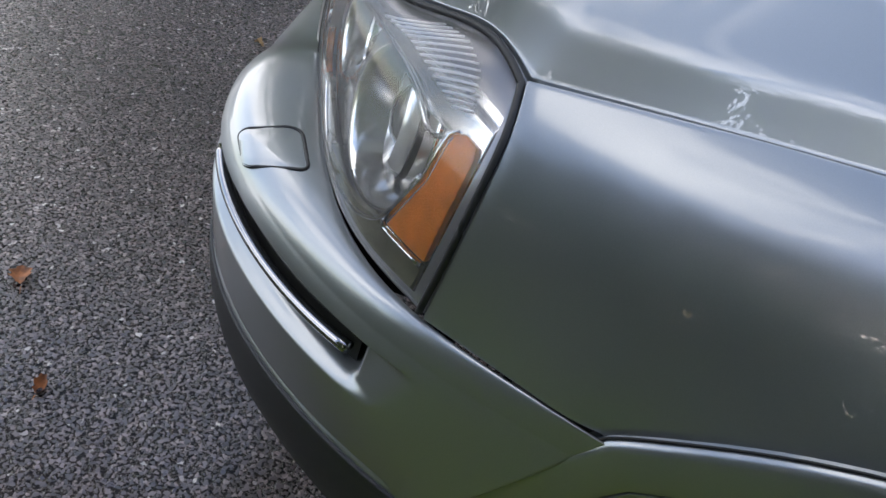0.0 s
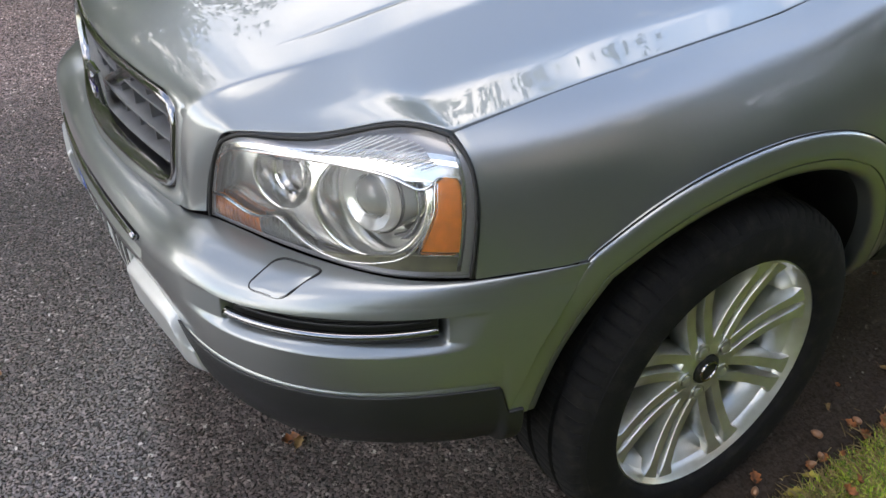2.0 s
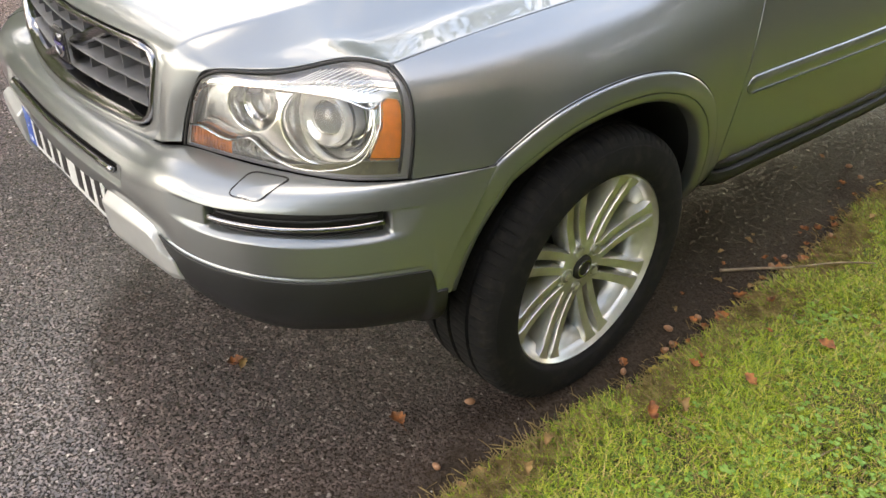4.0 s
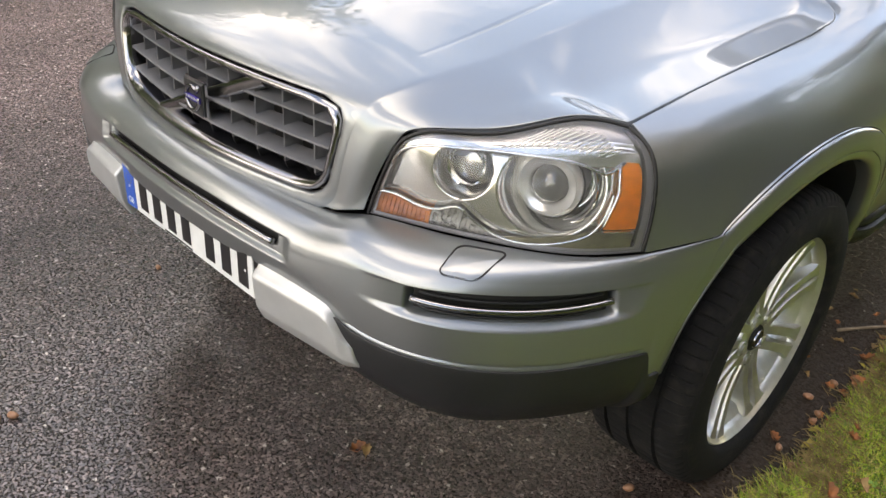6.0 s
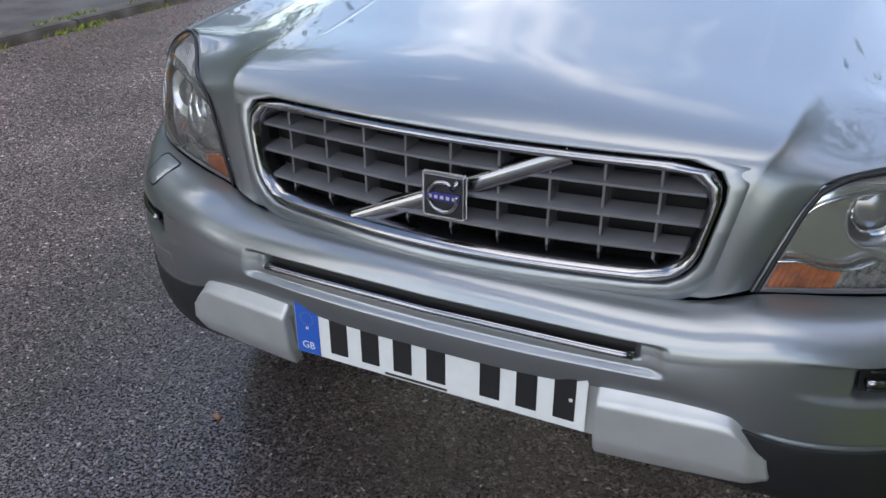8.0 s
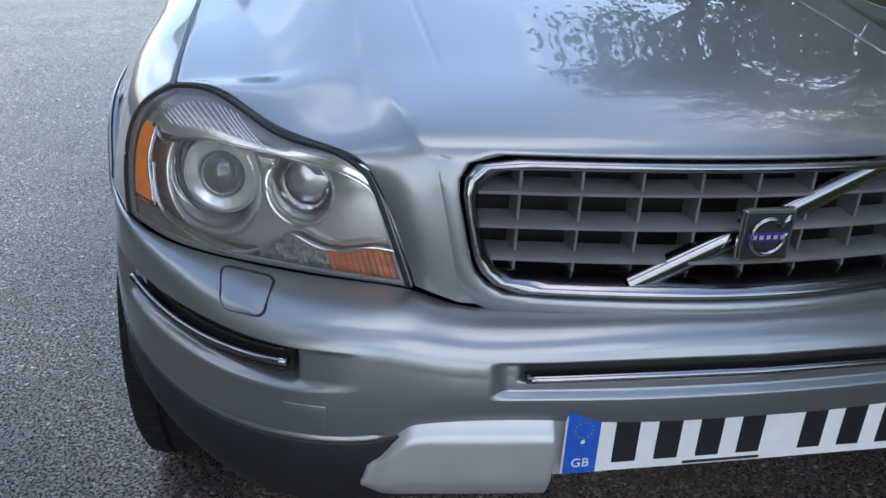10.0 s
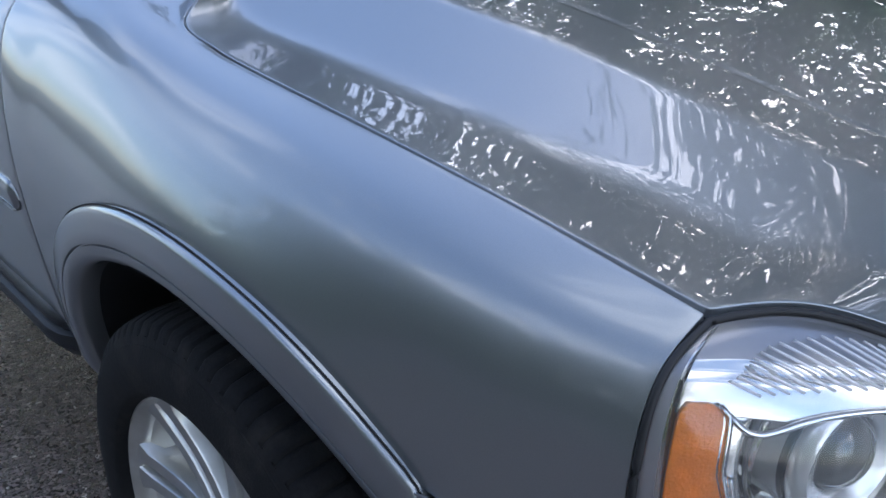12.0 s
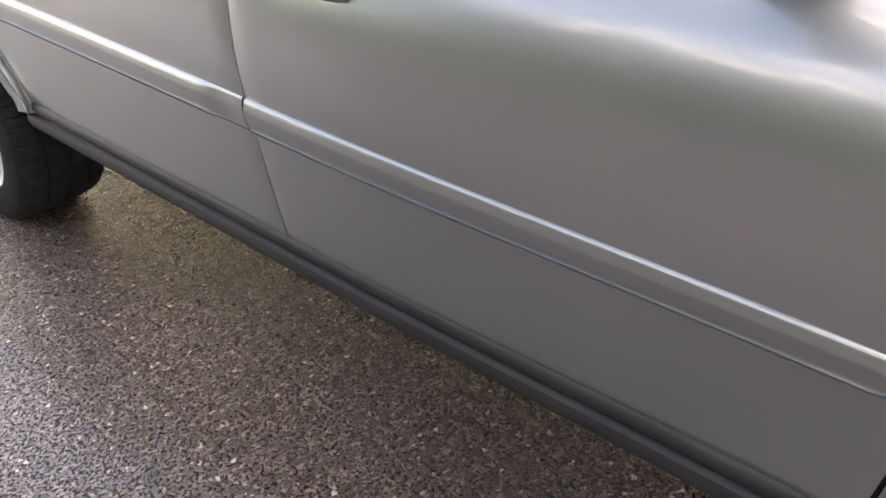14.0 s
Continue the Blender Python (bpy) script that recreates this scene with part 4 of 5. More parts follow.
for s in (1, -1):
    side = (s, 0, .1)
    wing = part("front_wing", panel("front_wing", mirrored(wing_sheet(), s), PAINT, (s, 0, .5), roll=.0012), car)
    # flared arch: a rounded lip that follows the opening
    front_leg = np.array([(.876, -.478, .482), (.884, -.43, .610), (.905, -.345, .7545)])
    run = np.concatenate([spline(front_leg)(U(14))[:-1], ARCH(U(60)), [(.880, .509, .45), (.868, .513, .42), (.850, .515, .385)]])
    foot = np.array([[(x, y + (.553 - y) * f - .10 * (.478 - z) * f, z) for f in U(6)] for x, y, z in ((.885, .506, .474), (.8795, .510, .45), (.868, .515, .42), (.85, .517, .385), (.80, .517, .36))])
    part("wing_foot", panel("wing_foot", mirrored(foot, s), PAINT, (s, 0, -.2), roll=.002), wing)
    centre = np.array([0, 0.0, .37])
    rows = []
    for f, dx in ((.9995, -.012), (.9990, .0010), (.9972, .0045), (.993, .0072), (.984, .0088), (.968, .0102), (.940, .0122), (.914, .0132), (.9095, .0125), (.9075, .0085), (.9050, .0085), (.9030, .0122), (.882, .0112), (.862, .006), (.852, -.004), (.853, -.030)):
        r = centre + (run - centre) * [1, f, f]
        r[:, 0] = run[:, 0] + dx
        rows.append(r)
    part("arch_flare", panel("arch_flare", mirrored(np.array(rows), s), PAINT, (s, 0, 0), depth=0), wing)
    gap = centre + (run - centre) * [1, 1.0022, 1.0022] + [.0002, 0, 0]
    gap[:14, 0] += .0016
    part("arch_seam", tube("arch_seam", mirrored(gap, s), .0012, VOID, 6), wing)
    liner = []
    for x in (.90, .80, .62, .52):
        r = centre + (run - centre) * [1, .858, .858]
        r[:, 0] = np.minimum(x, run[:, 0] - .024)
        liner.append(r)
    part("arch_liner", panel("arch_liner", mirrored(np.array(liner), s), PLASTIC, (0, 0, -1), depth=0), wing)
    # doors
    door = part("front_door", panel("front_door", mirrored(flank(lambda z: FRONT_GAP(z) + .0060, lambda z: SPLIT(z) - .0035, .475, 1.058), s), PAINT, side), car)
    rear_door = part("rear_door", panel("rear_door", mirrored(flank(lambda z: SPLIT(z) + .0035, REAR_GAP, .475, 1.058), s), PAINT, side), car)
    # rubbing strips
    for owner, y0, y1, tip in ((door, .552, 1.490, True), (rear_door, 1.498, 2.52, False)):
        ys = np.r_[U(16, y0, y0 + .032), U(50, y0 + .032, y1)[1:]]
        nose = np.sqrt(np.clip(1 - ((y0 + .030 - ys) / .030).clip(0, 1) ** 2, 0.0, 1)) if tip else 1 + 0 * ys
        rise = .709 + .014 * smooth(.55, 2.3, ys)
        half_h = (.0265 + .004 * np.clip((ys - .55) / 1.4, 0, 1)) * np.maximum(nose, .05)
        proud = np.interp(ys, (1.49, 1.565, 1.58, 3), (.006, .006, .011, .011)) if not tip else .002 + .008 * smooth(.55, .57, ys)
        rows = []
        for h, d in ((1.0, -.002), (1.0, .10), (.95, .42), (.84, .62), (.60, .88), (.46, .99), (.36, 1.02), (.2, .98), (-.30, .86), (-.80, .73), (-.84, .66), (-.865, .30), (-.885, .30), (-.905, .95), (-.97, .92), (-1.0, .3), (-1.0, -.002)):
            z = rise + half_h * h
            rows.append(np.stack([side_x(z, ys) + (proud * d if d > 0 else d), ys, z], -1))
        part("rubbing_strip", panel("rubbing_strip", mirrored(np.array(rows), s), PAINT, (s, 0, .2), depth=0), owner)
    # handles
    for owner, y in ((door, 1.37), (rear_door, 2.30)):
        yy = U(16, y - .105, y + .105)
        x = side_x(.935 + 0 * yy) + .030 * np.sin(math.pi * U(16)) ** .35 - .004
        part("door_handle", tube("door_handle", mirrored(np.stack([x, yy, .942 + .004 * np.sin(math.pi * U(16))], -1), s), .011, PAINT, 10, flat=1.25), owner)
        # flat patch on the door, the dish's shade painted as its colour
        part("handle_dish", panel("handle_dish", mirrored(np.array([[(side_x(z) + .0012, y0, z) for z in U(5, .912, .962)] for y0 in U(9, y - .055, y + .055)]), s), VOID, side, depth=0), owner)
    # sill cladding
    ys = U(50, .545, 2.41)
    sill = [np.stack([x + .014 * smooth(.55, 1.35, ys) - .03 * (1 - smooth(.545, .60, ys)), ys, z + 0 * ys], -1) for x, z in ((.865, .480), (.884, .475), (.893, .466), (.894, .451), (.886, .4410), (.899, .4365), (.9015, .426), (.897, .408), (.880, .386), (.82, .368), (.70, .362))]
    part("sill_cladding", panel("sill_cladding", mirrored(np.array(sill), s), PLASTIC, (s, 0, .1), depth=0), car, "dark grey plastic sill cladding")
    # rear quarter with its arch
    aa = U(60, math.pi * .955, -.035 * math.pi)
    hole = np.array([(0, REAR_ARCH_Y + .48 * math.cos(a), .38 + .47 * math.sin(a)) for a in aa])
    rows = []
    for f in U(24):
        z = hole[:, 2] + (1.058 - hole[:, 2]) * f
        y = hole[:, 1] + (np.linspace(2.745, 3.84, len(aa)) - hole[:, 1]) * f
        y = np.maximum(y, [REAR_GAP(q) + .006 for q in z])
        rows.append(np.stack([side_x(np.maximum(z, .47), y), y, z], -1))
    quarter = part("rear_quarter", panel("rear_quarter", mirrored(np.array(rows), s), PAINT, side), car)
    rc = np.array([0, REAR_ARCH_Y, .38])
    rows = []
    for f, dx in ((1.006, -.008), (1.0, .003), (.965, .012), (.918, .0115), (.880, .015), (.862, .011), (.858, -.05), (.865, -.2)):
        r = rc + (hole - rc) * [1, f, f]
        r[:, 0] = side_x(np.maximum(hole[:, 2], .47), hole[:, 1]) + dx
        rows.append(r)
    part("arch_flare", panel("arch_flare", mirrored(np.array(rows), s), PAINT, side, depth=0), quarter)
    r = rc + (hole - rc) * [1, .87, .87]
    # liner in cavity black, so the arch's shade is in its colour
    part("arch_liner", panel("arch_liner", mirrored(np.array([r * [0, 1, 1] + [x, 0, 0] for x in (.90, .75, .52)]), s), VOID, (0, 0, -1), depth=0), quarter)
    tail = [[(side_x(z, y), y, z) for y in U(14, REAR_ARCH_Y + .485, 3.84)] for z in (.86, .70, .55, .42, .34)]
    part("rear_bumper_side", panel("rear_bumper_side", mirrored(np.array(tail), s), PAINT, side), car)
    part("tail_lamp", panel("tail_lamp", mirrored(np.array([[(side_x(min(z, 1.0), y) + .006 - max(0, z - 1.0) * .26, y, z) for z in U(16, .92, 1.55)] for y in U(5, 3.66, 3.85)]), s), INDICATOR, side), car, "tall red tail lamp")
    # glasshouse
    gl = [[(.786 - (z - 1.05) * .27, y0 + (y1 - y0) * k, z) for z, y0, y1 in ((1.05, .68, 3.66), (1.2, .86, 3.64), (1.4, 1.10, 3.60), (1.58, 1.32, 3.55), (1.64, 1.42, 3.53))] for k in U(24)]
    part("side_glass", panel("side_glass", mirrored(np.array(gl), s), WINDOW, side), car, "dark tinted side windows")
    for y0, y1 in ((1.50, 1.60), (2.66, 2.78)):
        pl = [[(.796 - (z - 1.01) * .27, y, z) for z in U(8, 1.015, 1.64)] for y in (y0, y1)]
        part("door_pillar", panel("door_pillar", mirrored(np.array(pl), s), BLACK, side), car)
    ap = spline([(.735, .60, 1.07), (.735, .86, 1.25), (.705, 1.15, 1.46), (.63, 1.45, 1.66), (.615, 2.4, 1.70), (.60, 3.5, 1.64), (.74, 3.72, 1.10)])(U(60))
    part("roof_frame", tube("roof_frame", mirrored(ap, s), .036, PAINT, 12), car)
    # door mirror
    mirror = part("door_mirror", tube("door_mirror", mirrored(np.array([(.775, .80, 1.055), (.82, .79, 1.085), (.89, .77, 1.15), (.95, .76, 1.19)]), s), (.085, .065, .04, .03), BLACK, 12, flat=.45), door, "door mirror on a black foot")
    bm = bmesh.new()
    bmesh.ops.create_uvsphere(bm, u_segments=24, v_segments=14, radius=1)
    for v in bm.verts:
        v.co = Vector((s * (1.015 + .105 * v.co.x), .765 + (.07 if v.co.y < 0 else .03) * v.co.y, 1.26 + .075 * math.copysign(abs(v.co.z) ** .8, v.co.z)))
    part("mirror_cap", bm_mesh("mirror_cap", bm, PAINT, True), mirror, "painted mirror cap")
    rail = spline([(.56, 1.5, 1.69), (.57, 1.62, 1.745), (.57, 2.4, 1.76), (.55, 3.25, 1.735), (.54, 3.38, 1.67)])(U(30))
    part("roof_rail", tube("roof_rail", mirrored(rail, s), .016, CHROME, 8), car)

# dark seals down in the gaps between panels
for s in (1, -1):
    part("bonnet_seal", tube("bonnet_seal", mirrored(rear_edge(.0035, .0125), s), .0055, VOID, 6), bonnet_part)
    part("door_seal", tube("door_seal", mirrored(np.array([(side_x(z, .5) - .014, FRONT_GAP(z) + .002, z) for z in U(30, .475, 1.055)]), s), .0055, VOID, 6), car)
    part("door_seal", tube("door_seal", mirrored(np.array([(side_x(z) - .010, SPLIT(z), z) for z in U(30, .475, 1.05)]), s), .0055, BLACK, 6), car)
    part("wing_seal", tube("wing_seal", mirrored(np.array([WING_FRONT(1.0) + (ARCH(0.0) - WING_FRONT(1.0)) * f + [-.012, 0, -.003] for f in U(12)]), s), .005, BLACK, 6), car)

# cowl, windscreen, roof, tail
part("cowl", panel("cowl", np.array([[(x, .50 - .06 * (x / .7) ** 2 + d, 1.10 - .05 * (x / .7) ** 2 + h) for x in U(25, -.62, .62)] for d, h in ((-.02, -.03), (.04, -.01), (.10, .0), (.18, .03))]), BLACK, (0, 0, 1)), car, "black cowl below the windscreen")
part("windscreen", panel("windscreen", np.array([[(x * (1 - .17 * k), .60 + .78 * k + .12 * (x / .74) ** 2, 1.10 + .57 * k - .06 * (x / .74) ** 2) for x in U(21, -.74, .74)] for k in U(14)]), WINDOW, (0, -.6, 1)), car, "dark curved windscreen")
for x in (-.5, .12):
    part("wiper", tube("wiper", [(x, .47, 1.115), (x + .28, .56, 1.165), (x + .55, .53, 1.14)], .008, BLACK, 6), car)
part("roof", panel("roof", np.array([[(x, y, 1.735 - .05 * (x / .6) ** 2 - .05 * ((y - 2.3) / 1.2) ** 2) for x in U(21, -.62, .62)] for y in U(20, 1.36, 3.55)]), PAINT, (0, 0, 1)), car)
part("tailgate", panel("tailgate", np.array([[(x * w, y, z) for x in U(13, -1, 1)] for z, y, w in ((.60, 3.87, .84), (.85, 3.88, .85), (1.02, 3.86, .80))]), PAINT, (0, 1, 0)), car)
part("rear_window", panel("rear_window", np.array([[(x * w, y, z) for x in U(13, -1, 1)] for z, y, w in ((1.03, 3.855, .75), (1.35, 3.74, .68), (1.66, 3.56, .58))]), WINDOW, (0, 1, .3)), car)
part("rear_bumper", panel("rear_bumper", np.array([[(x * .86, 3.90 - .06 * x * x + d, z) for x in U(17, -1, 1)] for z, d in ((.62, -.03), (.58, 0), (.45, 0), (.34, -.05))]), PAINT, (0, 1, 0)), car)
# plain blocks fill the unseen hollows, with the shade inside as their colour
part("underbody", block("underbody", (-.60, -.42, .26), (.60, 3.75, .46), VOID, .03), car, "underbody block, black for the shade under the car")
part("front_bulkhead", block("front_bulkhead", (-.50, -.735, .44), (.50, -.45, .72), VOID, .02), car, "filler block behind the bumper, black for the shade there")
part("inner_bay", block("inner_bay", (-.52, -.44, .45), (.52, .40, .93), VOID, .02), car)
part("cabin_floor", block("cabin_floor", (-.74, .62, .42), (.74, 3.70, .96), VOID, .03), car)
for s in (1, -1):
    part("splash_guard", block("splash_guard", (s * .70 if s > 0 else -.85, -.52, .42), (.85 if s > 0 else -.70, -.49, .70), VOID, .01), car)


# wheels
def wheel(name, x, y, s, turn):
    def place(me):
        me.transform(Matrix.Translation((x, y, HUB_Z)) @ Matrix.Rotation(turn, 4, "X") @ (Matrix.Identity(4) if s > 0 else Matrix.Rotation(math.pi, 4, "Z")))
        return me

    rim = part(name, place(lathe("wheel", [(-.12, .235), (-.10, .225), (.02, .215), (.070, .226), (.093, .250), (.103, .258), (.107, .262), (.111, .261), (.112, .257), (.104, .252), (.098, .246), (.080, .240), (.03, .232)], ALLOY)), car, "silver alloy wheel with eight split spokes")
    bm = bmesh.new()
    for k in range(8):
        for half in (-1, 1):
            a = 2 * math.pi * k / 8
            n = 9
            rows = []
            for i in range(n):
                f = i / (n - 1)
                r = .045 + .205 * f
                w = .0112 + .0022 * f + .012 * max(0, (f - .86) / .14) ** 2
                mid_w = half * (.0182 + .0050 * f + .004 * max(0, (f - .86) / .14) ** 2)
                xf = .080 - .010 * math.sin(f * math.pi) + .022 * f
                c, sn = math.cos(a), math.sin(a)
                rows.append([bm.verts.new((xx, r * c - (mid_w + ww) * sn, r * sn + (mid_w + ww) * c)) for ww, xx in ((-w, xf - .055), (-w, xf - .003), (-w * .86, xf), (w * .86, xf), (w, xf - .003), (w, xf - .055))])
            for i in range(n - 1):
                for j in range(5):
                    bm.faces.new((rows[i][j], rows[i][j + 1], rows[i + 1][j + 1], rows[i + 1][j]))
    spokes = part("spokes", place(bm_mesh("spokes", bm, ALLOY, True)), rim)
    part("hub", place(lathe("hub", [(.03, .082), (.066, .080), (.076, .074), (.080, .060), (.080, .035), (.070, .033), (.068, .0001)], ALLOY, 48)), rim)
    part("centre_cap", place(lathe("centre_cap", [(.068, .033), (.083, .032), (.087, .027), (.088, .0001)], BLACK, 32)), rim, "black centre cap")
    part("cap_ring", place(lathe("cap_ring", [(.087, .024), (.090, .023), (.090, .019), (.087, .018)], CHROME, 32)), rim)
    for k in range(5):
        a = 2 * math.pi * (k + .3) / 5
        me = lathe("wheel_bolt", [(.070, .0195), (.0825, .0190), (.0830, .0165), (.076, .0155), (.076, .0125), (.0850, .0115), (.0865, .0095), (.0870, .0001)], ALLOY, 20)
        me.transform(Matrix.Translation((0, .055 * math.cos(a), .055 * math.sin(a))))
        part("wheel_bolt", place(me), rim)
    part("brake_disc", place(lathe("brake_disc", [(-.03, .06), (.004, .06), (.004, .158), (-.025, .158)], DISC, 48)), rim)
    # added disc closes off the wheel, shade between the spokes as its colour
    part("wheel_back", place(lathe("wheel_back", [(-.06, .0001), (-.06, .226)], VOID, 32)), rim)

    def tread(k, j):
        if 17 <= j <= 37 and j not in (21, 22, 25, 26, 29, 30):
            edge = j < 22 or j > 29
            return -.0045 if k % 6 == (0 if j > 29 else 3 if edge else 2) else 0
        return 0

    prof = [(-.104, .243), (-.118, .25), (-.128, .275), (-.130, .30), (-.126, .325), (-.118, .345), (-.112, .352)]
    prof += [(-.1115, .354), (-.111, .3555), (-.1105, .357), (-.110, .358), (-.1095, .3585), (-.109, .359), (-.108, .360), (-.107, .361), (-.106, .3615), (-.104, .362)]
    prof += [(-.104, .362), (-.098, .364), (-.090, .3655), (-.080, .367), (-.066, .3675), (-.065, .359), (-.056, .359), (-.055, .368), (-.008, .3685), (-.007, .3605), (.007, .3605), (.008, .3685), (.055, .368), (.056, .359), (.065, .359), (.066, .3675), (.085, .3665), (.100, .363)]
    prof += [(.108, .360), (.113, .354), (.117, .347), (.1185, .346), (.122, .336), (.1235, .3355), (.128, .318), (.130, .30), (.1285, .28), (.127, .272), (.1255, .268), (.120, .263), (.112, .260), (.104, .258)]
    part("tyre", place(lathe("tyre", prof, TYRE, 504, tread)), rim, "black road tyre")


for s in (1, -1):
    wheel("front_wheel", s * .812, 0, s, .33 if s > 0 else .1)
    wheel("rear_wheel", s * .812, REAR_ARCH_Y, s, .7)


# ---- surroundings ----
rng = np.random.default_rng(5)


def verge_x(y):
    """Where the grass begins."""
    y = np.asarray(y, float)
    return 1.035 + .02 * np.sin(y * 2.1 + .5) + .012 * np.sin(y * 6.7) - .035 * smooth(.6, 1.6, y) + .04 * smooth(-.3, -1.6, y) * -1


ys = np.r_[-300, -80, -30, U(30, -12, 12), 30, 80, 300]
xs = np.r_[-300, -60, U(40, -4.55, 1.4), 3, 30, 300]
road = new("road", mesh("road", [(x, y, 0) for x in xs for y in ys], [(i * len(ys) + j, (i + 1) * len(ys) + j, (i + 1) * len(ys) + j + 1, i * len(ys) + j + 1) for i in range(len(xs) - 1) for j in range(len(ys) - 1)], ASPHALT))
tagged(road, "dark worn asphalt road with fine stones showing", "road", kind="structure")

# lawn: a low bank that rises from a soil edge
yl = np.r_[-300, -60, -15, U(140, -5, 6), 15, 60, 300]
off = [(-.03, -.006), (0, .004), (.03, .012), (.09, .020), (.3, .032), (1.2, .05), (4, .08), (20, .1), (300, .1)]
verts = [(float(verge_x(y)) + d, y, h + (.006 * math.sin(y * 9 + d * 31) if d < 2 else 0)) for y in yl for d, h in off]
m = len(off)
faces = [(i * m + j, i * m + j + 1, (i + 1) * m + j + 1, (i + 1) * m + j) for i in range(len(yl) - 1) for j in range(m - 1)]
lawn = new("ground", mesh("ground", verts, faces, [TURF, SOIL], slots=[1 if j < 2 else 0 for i in range(len(yl) - 1) for j in range(m - 1)]))
tagged(lawn, "grass verge ground with a bare soil edge", "ground", kind="structure")


def lawn_z(x, y):
    d = x - verge_x(y)
    return np.interp(d, [o[0] for o in off], [o[1] for o in off])


def grass(n):
    """Many thin bent blades over the near part of the verge."""
    y = rng.uniform(-1.3, 4.2, n)
    d = rng.gamma(1.6, .36, n)
    d = np.where(rng.random(n) < .09, rng.uniform(-.03, .05, n), d)
    x = verge_x(y) + d
    h = rng.uniform(.010, .029, n) * (.7 + .5 * np.sin(x * 5 + 2 * np.sin(y * 4)) ** 2)
    a, lean = rng.uniform(0, 2 * math.pi, n), rng.uniform(.3, 1.7, n)
    w = rng.uniform(.0009, .0020, n)
    z = lawn_z(x, y) - .004
    c, s = np.cos(a), np.sin(a)
    base = np.stack([x, y, z], -1)
    side = np.stack([-s * w, c * w, 0 * w], -1)
    tip = np.stack([c * lean * h, s * lean * h, h], -1)
    mid = np.stack([c * lean * h * .35, s * lean * h * .35, h * .6], -1)
    v = np.stack([base - side, base + side, base + mid + side * .8, base + mid - side * .8, base + tip], 1).reshape(-1, 3)
    me = bpy.data.meshes.new("grass")
    i = np.arange(n) * 5
    quads, tris = np.stack([i, i + 1, i + 2, i + 3], -1), np.stack([i + 3, i + 2, i + 4], -1)
    me.from_pydata(v.tolist(), [], quads.tolist() + tris.tolist())
    me.materials.append(BLADE)
    return tagged(new("grass", me), "short green grass with dry yellow blades on the verge", "grass", kind="stuff")


grass(320000)


def straw(n):
    """Dry thatch along the verge's edge and in patches of the lawn."""
    y = rng.uniform(-1.3, 3.4, n)
    d = np.where(rng.random(n) < .6, rng.normal(.03, .035, n), rng.gamma(1.6, .36, n))
    x = verge_x(y) + d
    z = lawn_z(x, y) + rng.uniform(0, .008, n)
    a, k, w = rng.uniform(0, 2 * math.pi, n), rng.uniform(.012, .05, n), rng.uniform(.0006, .0013, n)
    c, s = np.cos(a), np.sin(a)
    base = np.stack([x, y, z], -1)
    along = np.stack([c * k, s * k, k * rng.uniform(0, .5, n)], -1)
    side = np.stack([-s * w, c * w, 0 * w], -1)
    v = np.stack([base - side, base + side, base + along * .6 + side + [0, 0, .003], base + along, base + along * .6 - side + [0, 0, .003]], 1).reshape(-1, 3)
    i = np.arange(n) * 5
    me = bpy.data.meshes.new("dry_grass")
    me.from_pydata(v.tolist(), [], np.stack([i, i + 1, i + 2, i + 3, i + 4], -1).tolist())
    me.materials.append(STRAW)
    return tagged(new("dry_grass", me), "dry straw-coloured thatch along the edge of the verge", "grass", kind="stuff")


straw(34000)


def clover(n):
    """Small round leaves low in the grass."""
    verts, faces = [], []
    for k in range(n):
        if k % 26 == 0:
            cy0, d0 = rng.uniform(-1.2, 3.0), rng.gamma(2.2, .35) + .12
        y, d = cy0 + rng.normal(0, .07), max(.03, d0 + rng.normal(0, .07))
        x = float(verge_x(y)) + d
        z = float(lawn_z(x, y)) + rng.uniform(.004, .016)
        for q in range(3):
            a = q * 2.1 + rng.uniform(0, 2)
            r, cx, cy = rng.uniform(.004, .0075), x + .007 * math.cos(a), y + .007 * math.sin(a)
            b = len(verts)
            verts += [(cx + r * math.cos(t), cy + r * math.sin(t), z + rng.uniform(-.002, .002)) for t in np.arange(6) * math.pi / 3]
            faces.append(tuple(range(b, b + 6)))
    return tagged(new("clover", mesh("clover", verts, faces, CLOVER, False)), "small round clover leaves in the verge", "clover", kind="stuff")


clover(5200)


def leaf_mesh(name, mat, length, width, curl, seed):
    """A lobed dry leaf, curled, with a thin stalk."""
    g = np.random.default_rng(seed)
    n, m = 13, 5
    rows = []
    for i, f in enumerate(U(n)):
        half = width / 2 * (math.sin(math.pi * f) ** .7) * (1 + .22 * math.sin(f * 19 + seed))
        y = (f - .5) * length
        rows.append([(half * c + g.normal(0, .0006), y, .004 + curl * (c * c) * .6 * half * 2 + .004 * math.sin(f * 5 + seed) * curl * 2 + .35 * curl * length * (f - .5) ** 2) for c in U(m, -1, 1)])
    verts = [v for r in rows for v in r]
    faces = [(i * m + j, i * m + j + 1, (i + 1) * m + j + 1, (i + 1) * m + j) for i in range(n - 1) for j in range(m - 1)]
    b = len(verts)
    verts += [(w, (-.5 - q) * length, .004 + .002 * q) for q in (0, .35) for w in (-.0008, .0008)]
    faces.append((b, b + 1, b + 3, b + 2))
    return mesh(name, verts, faces, mat)


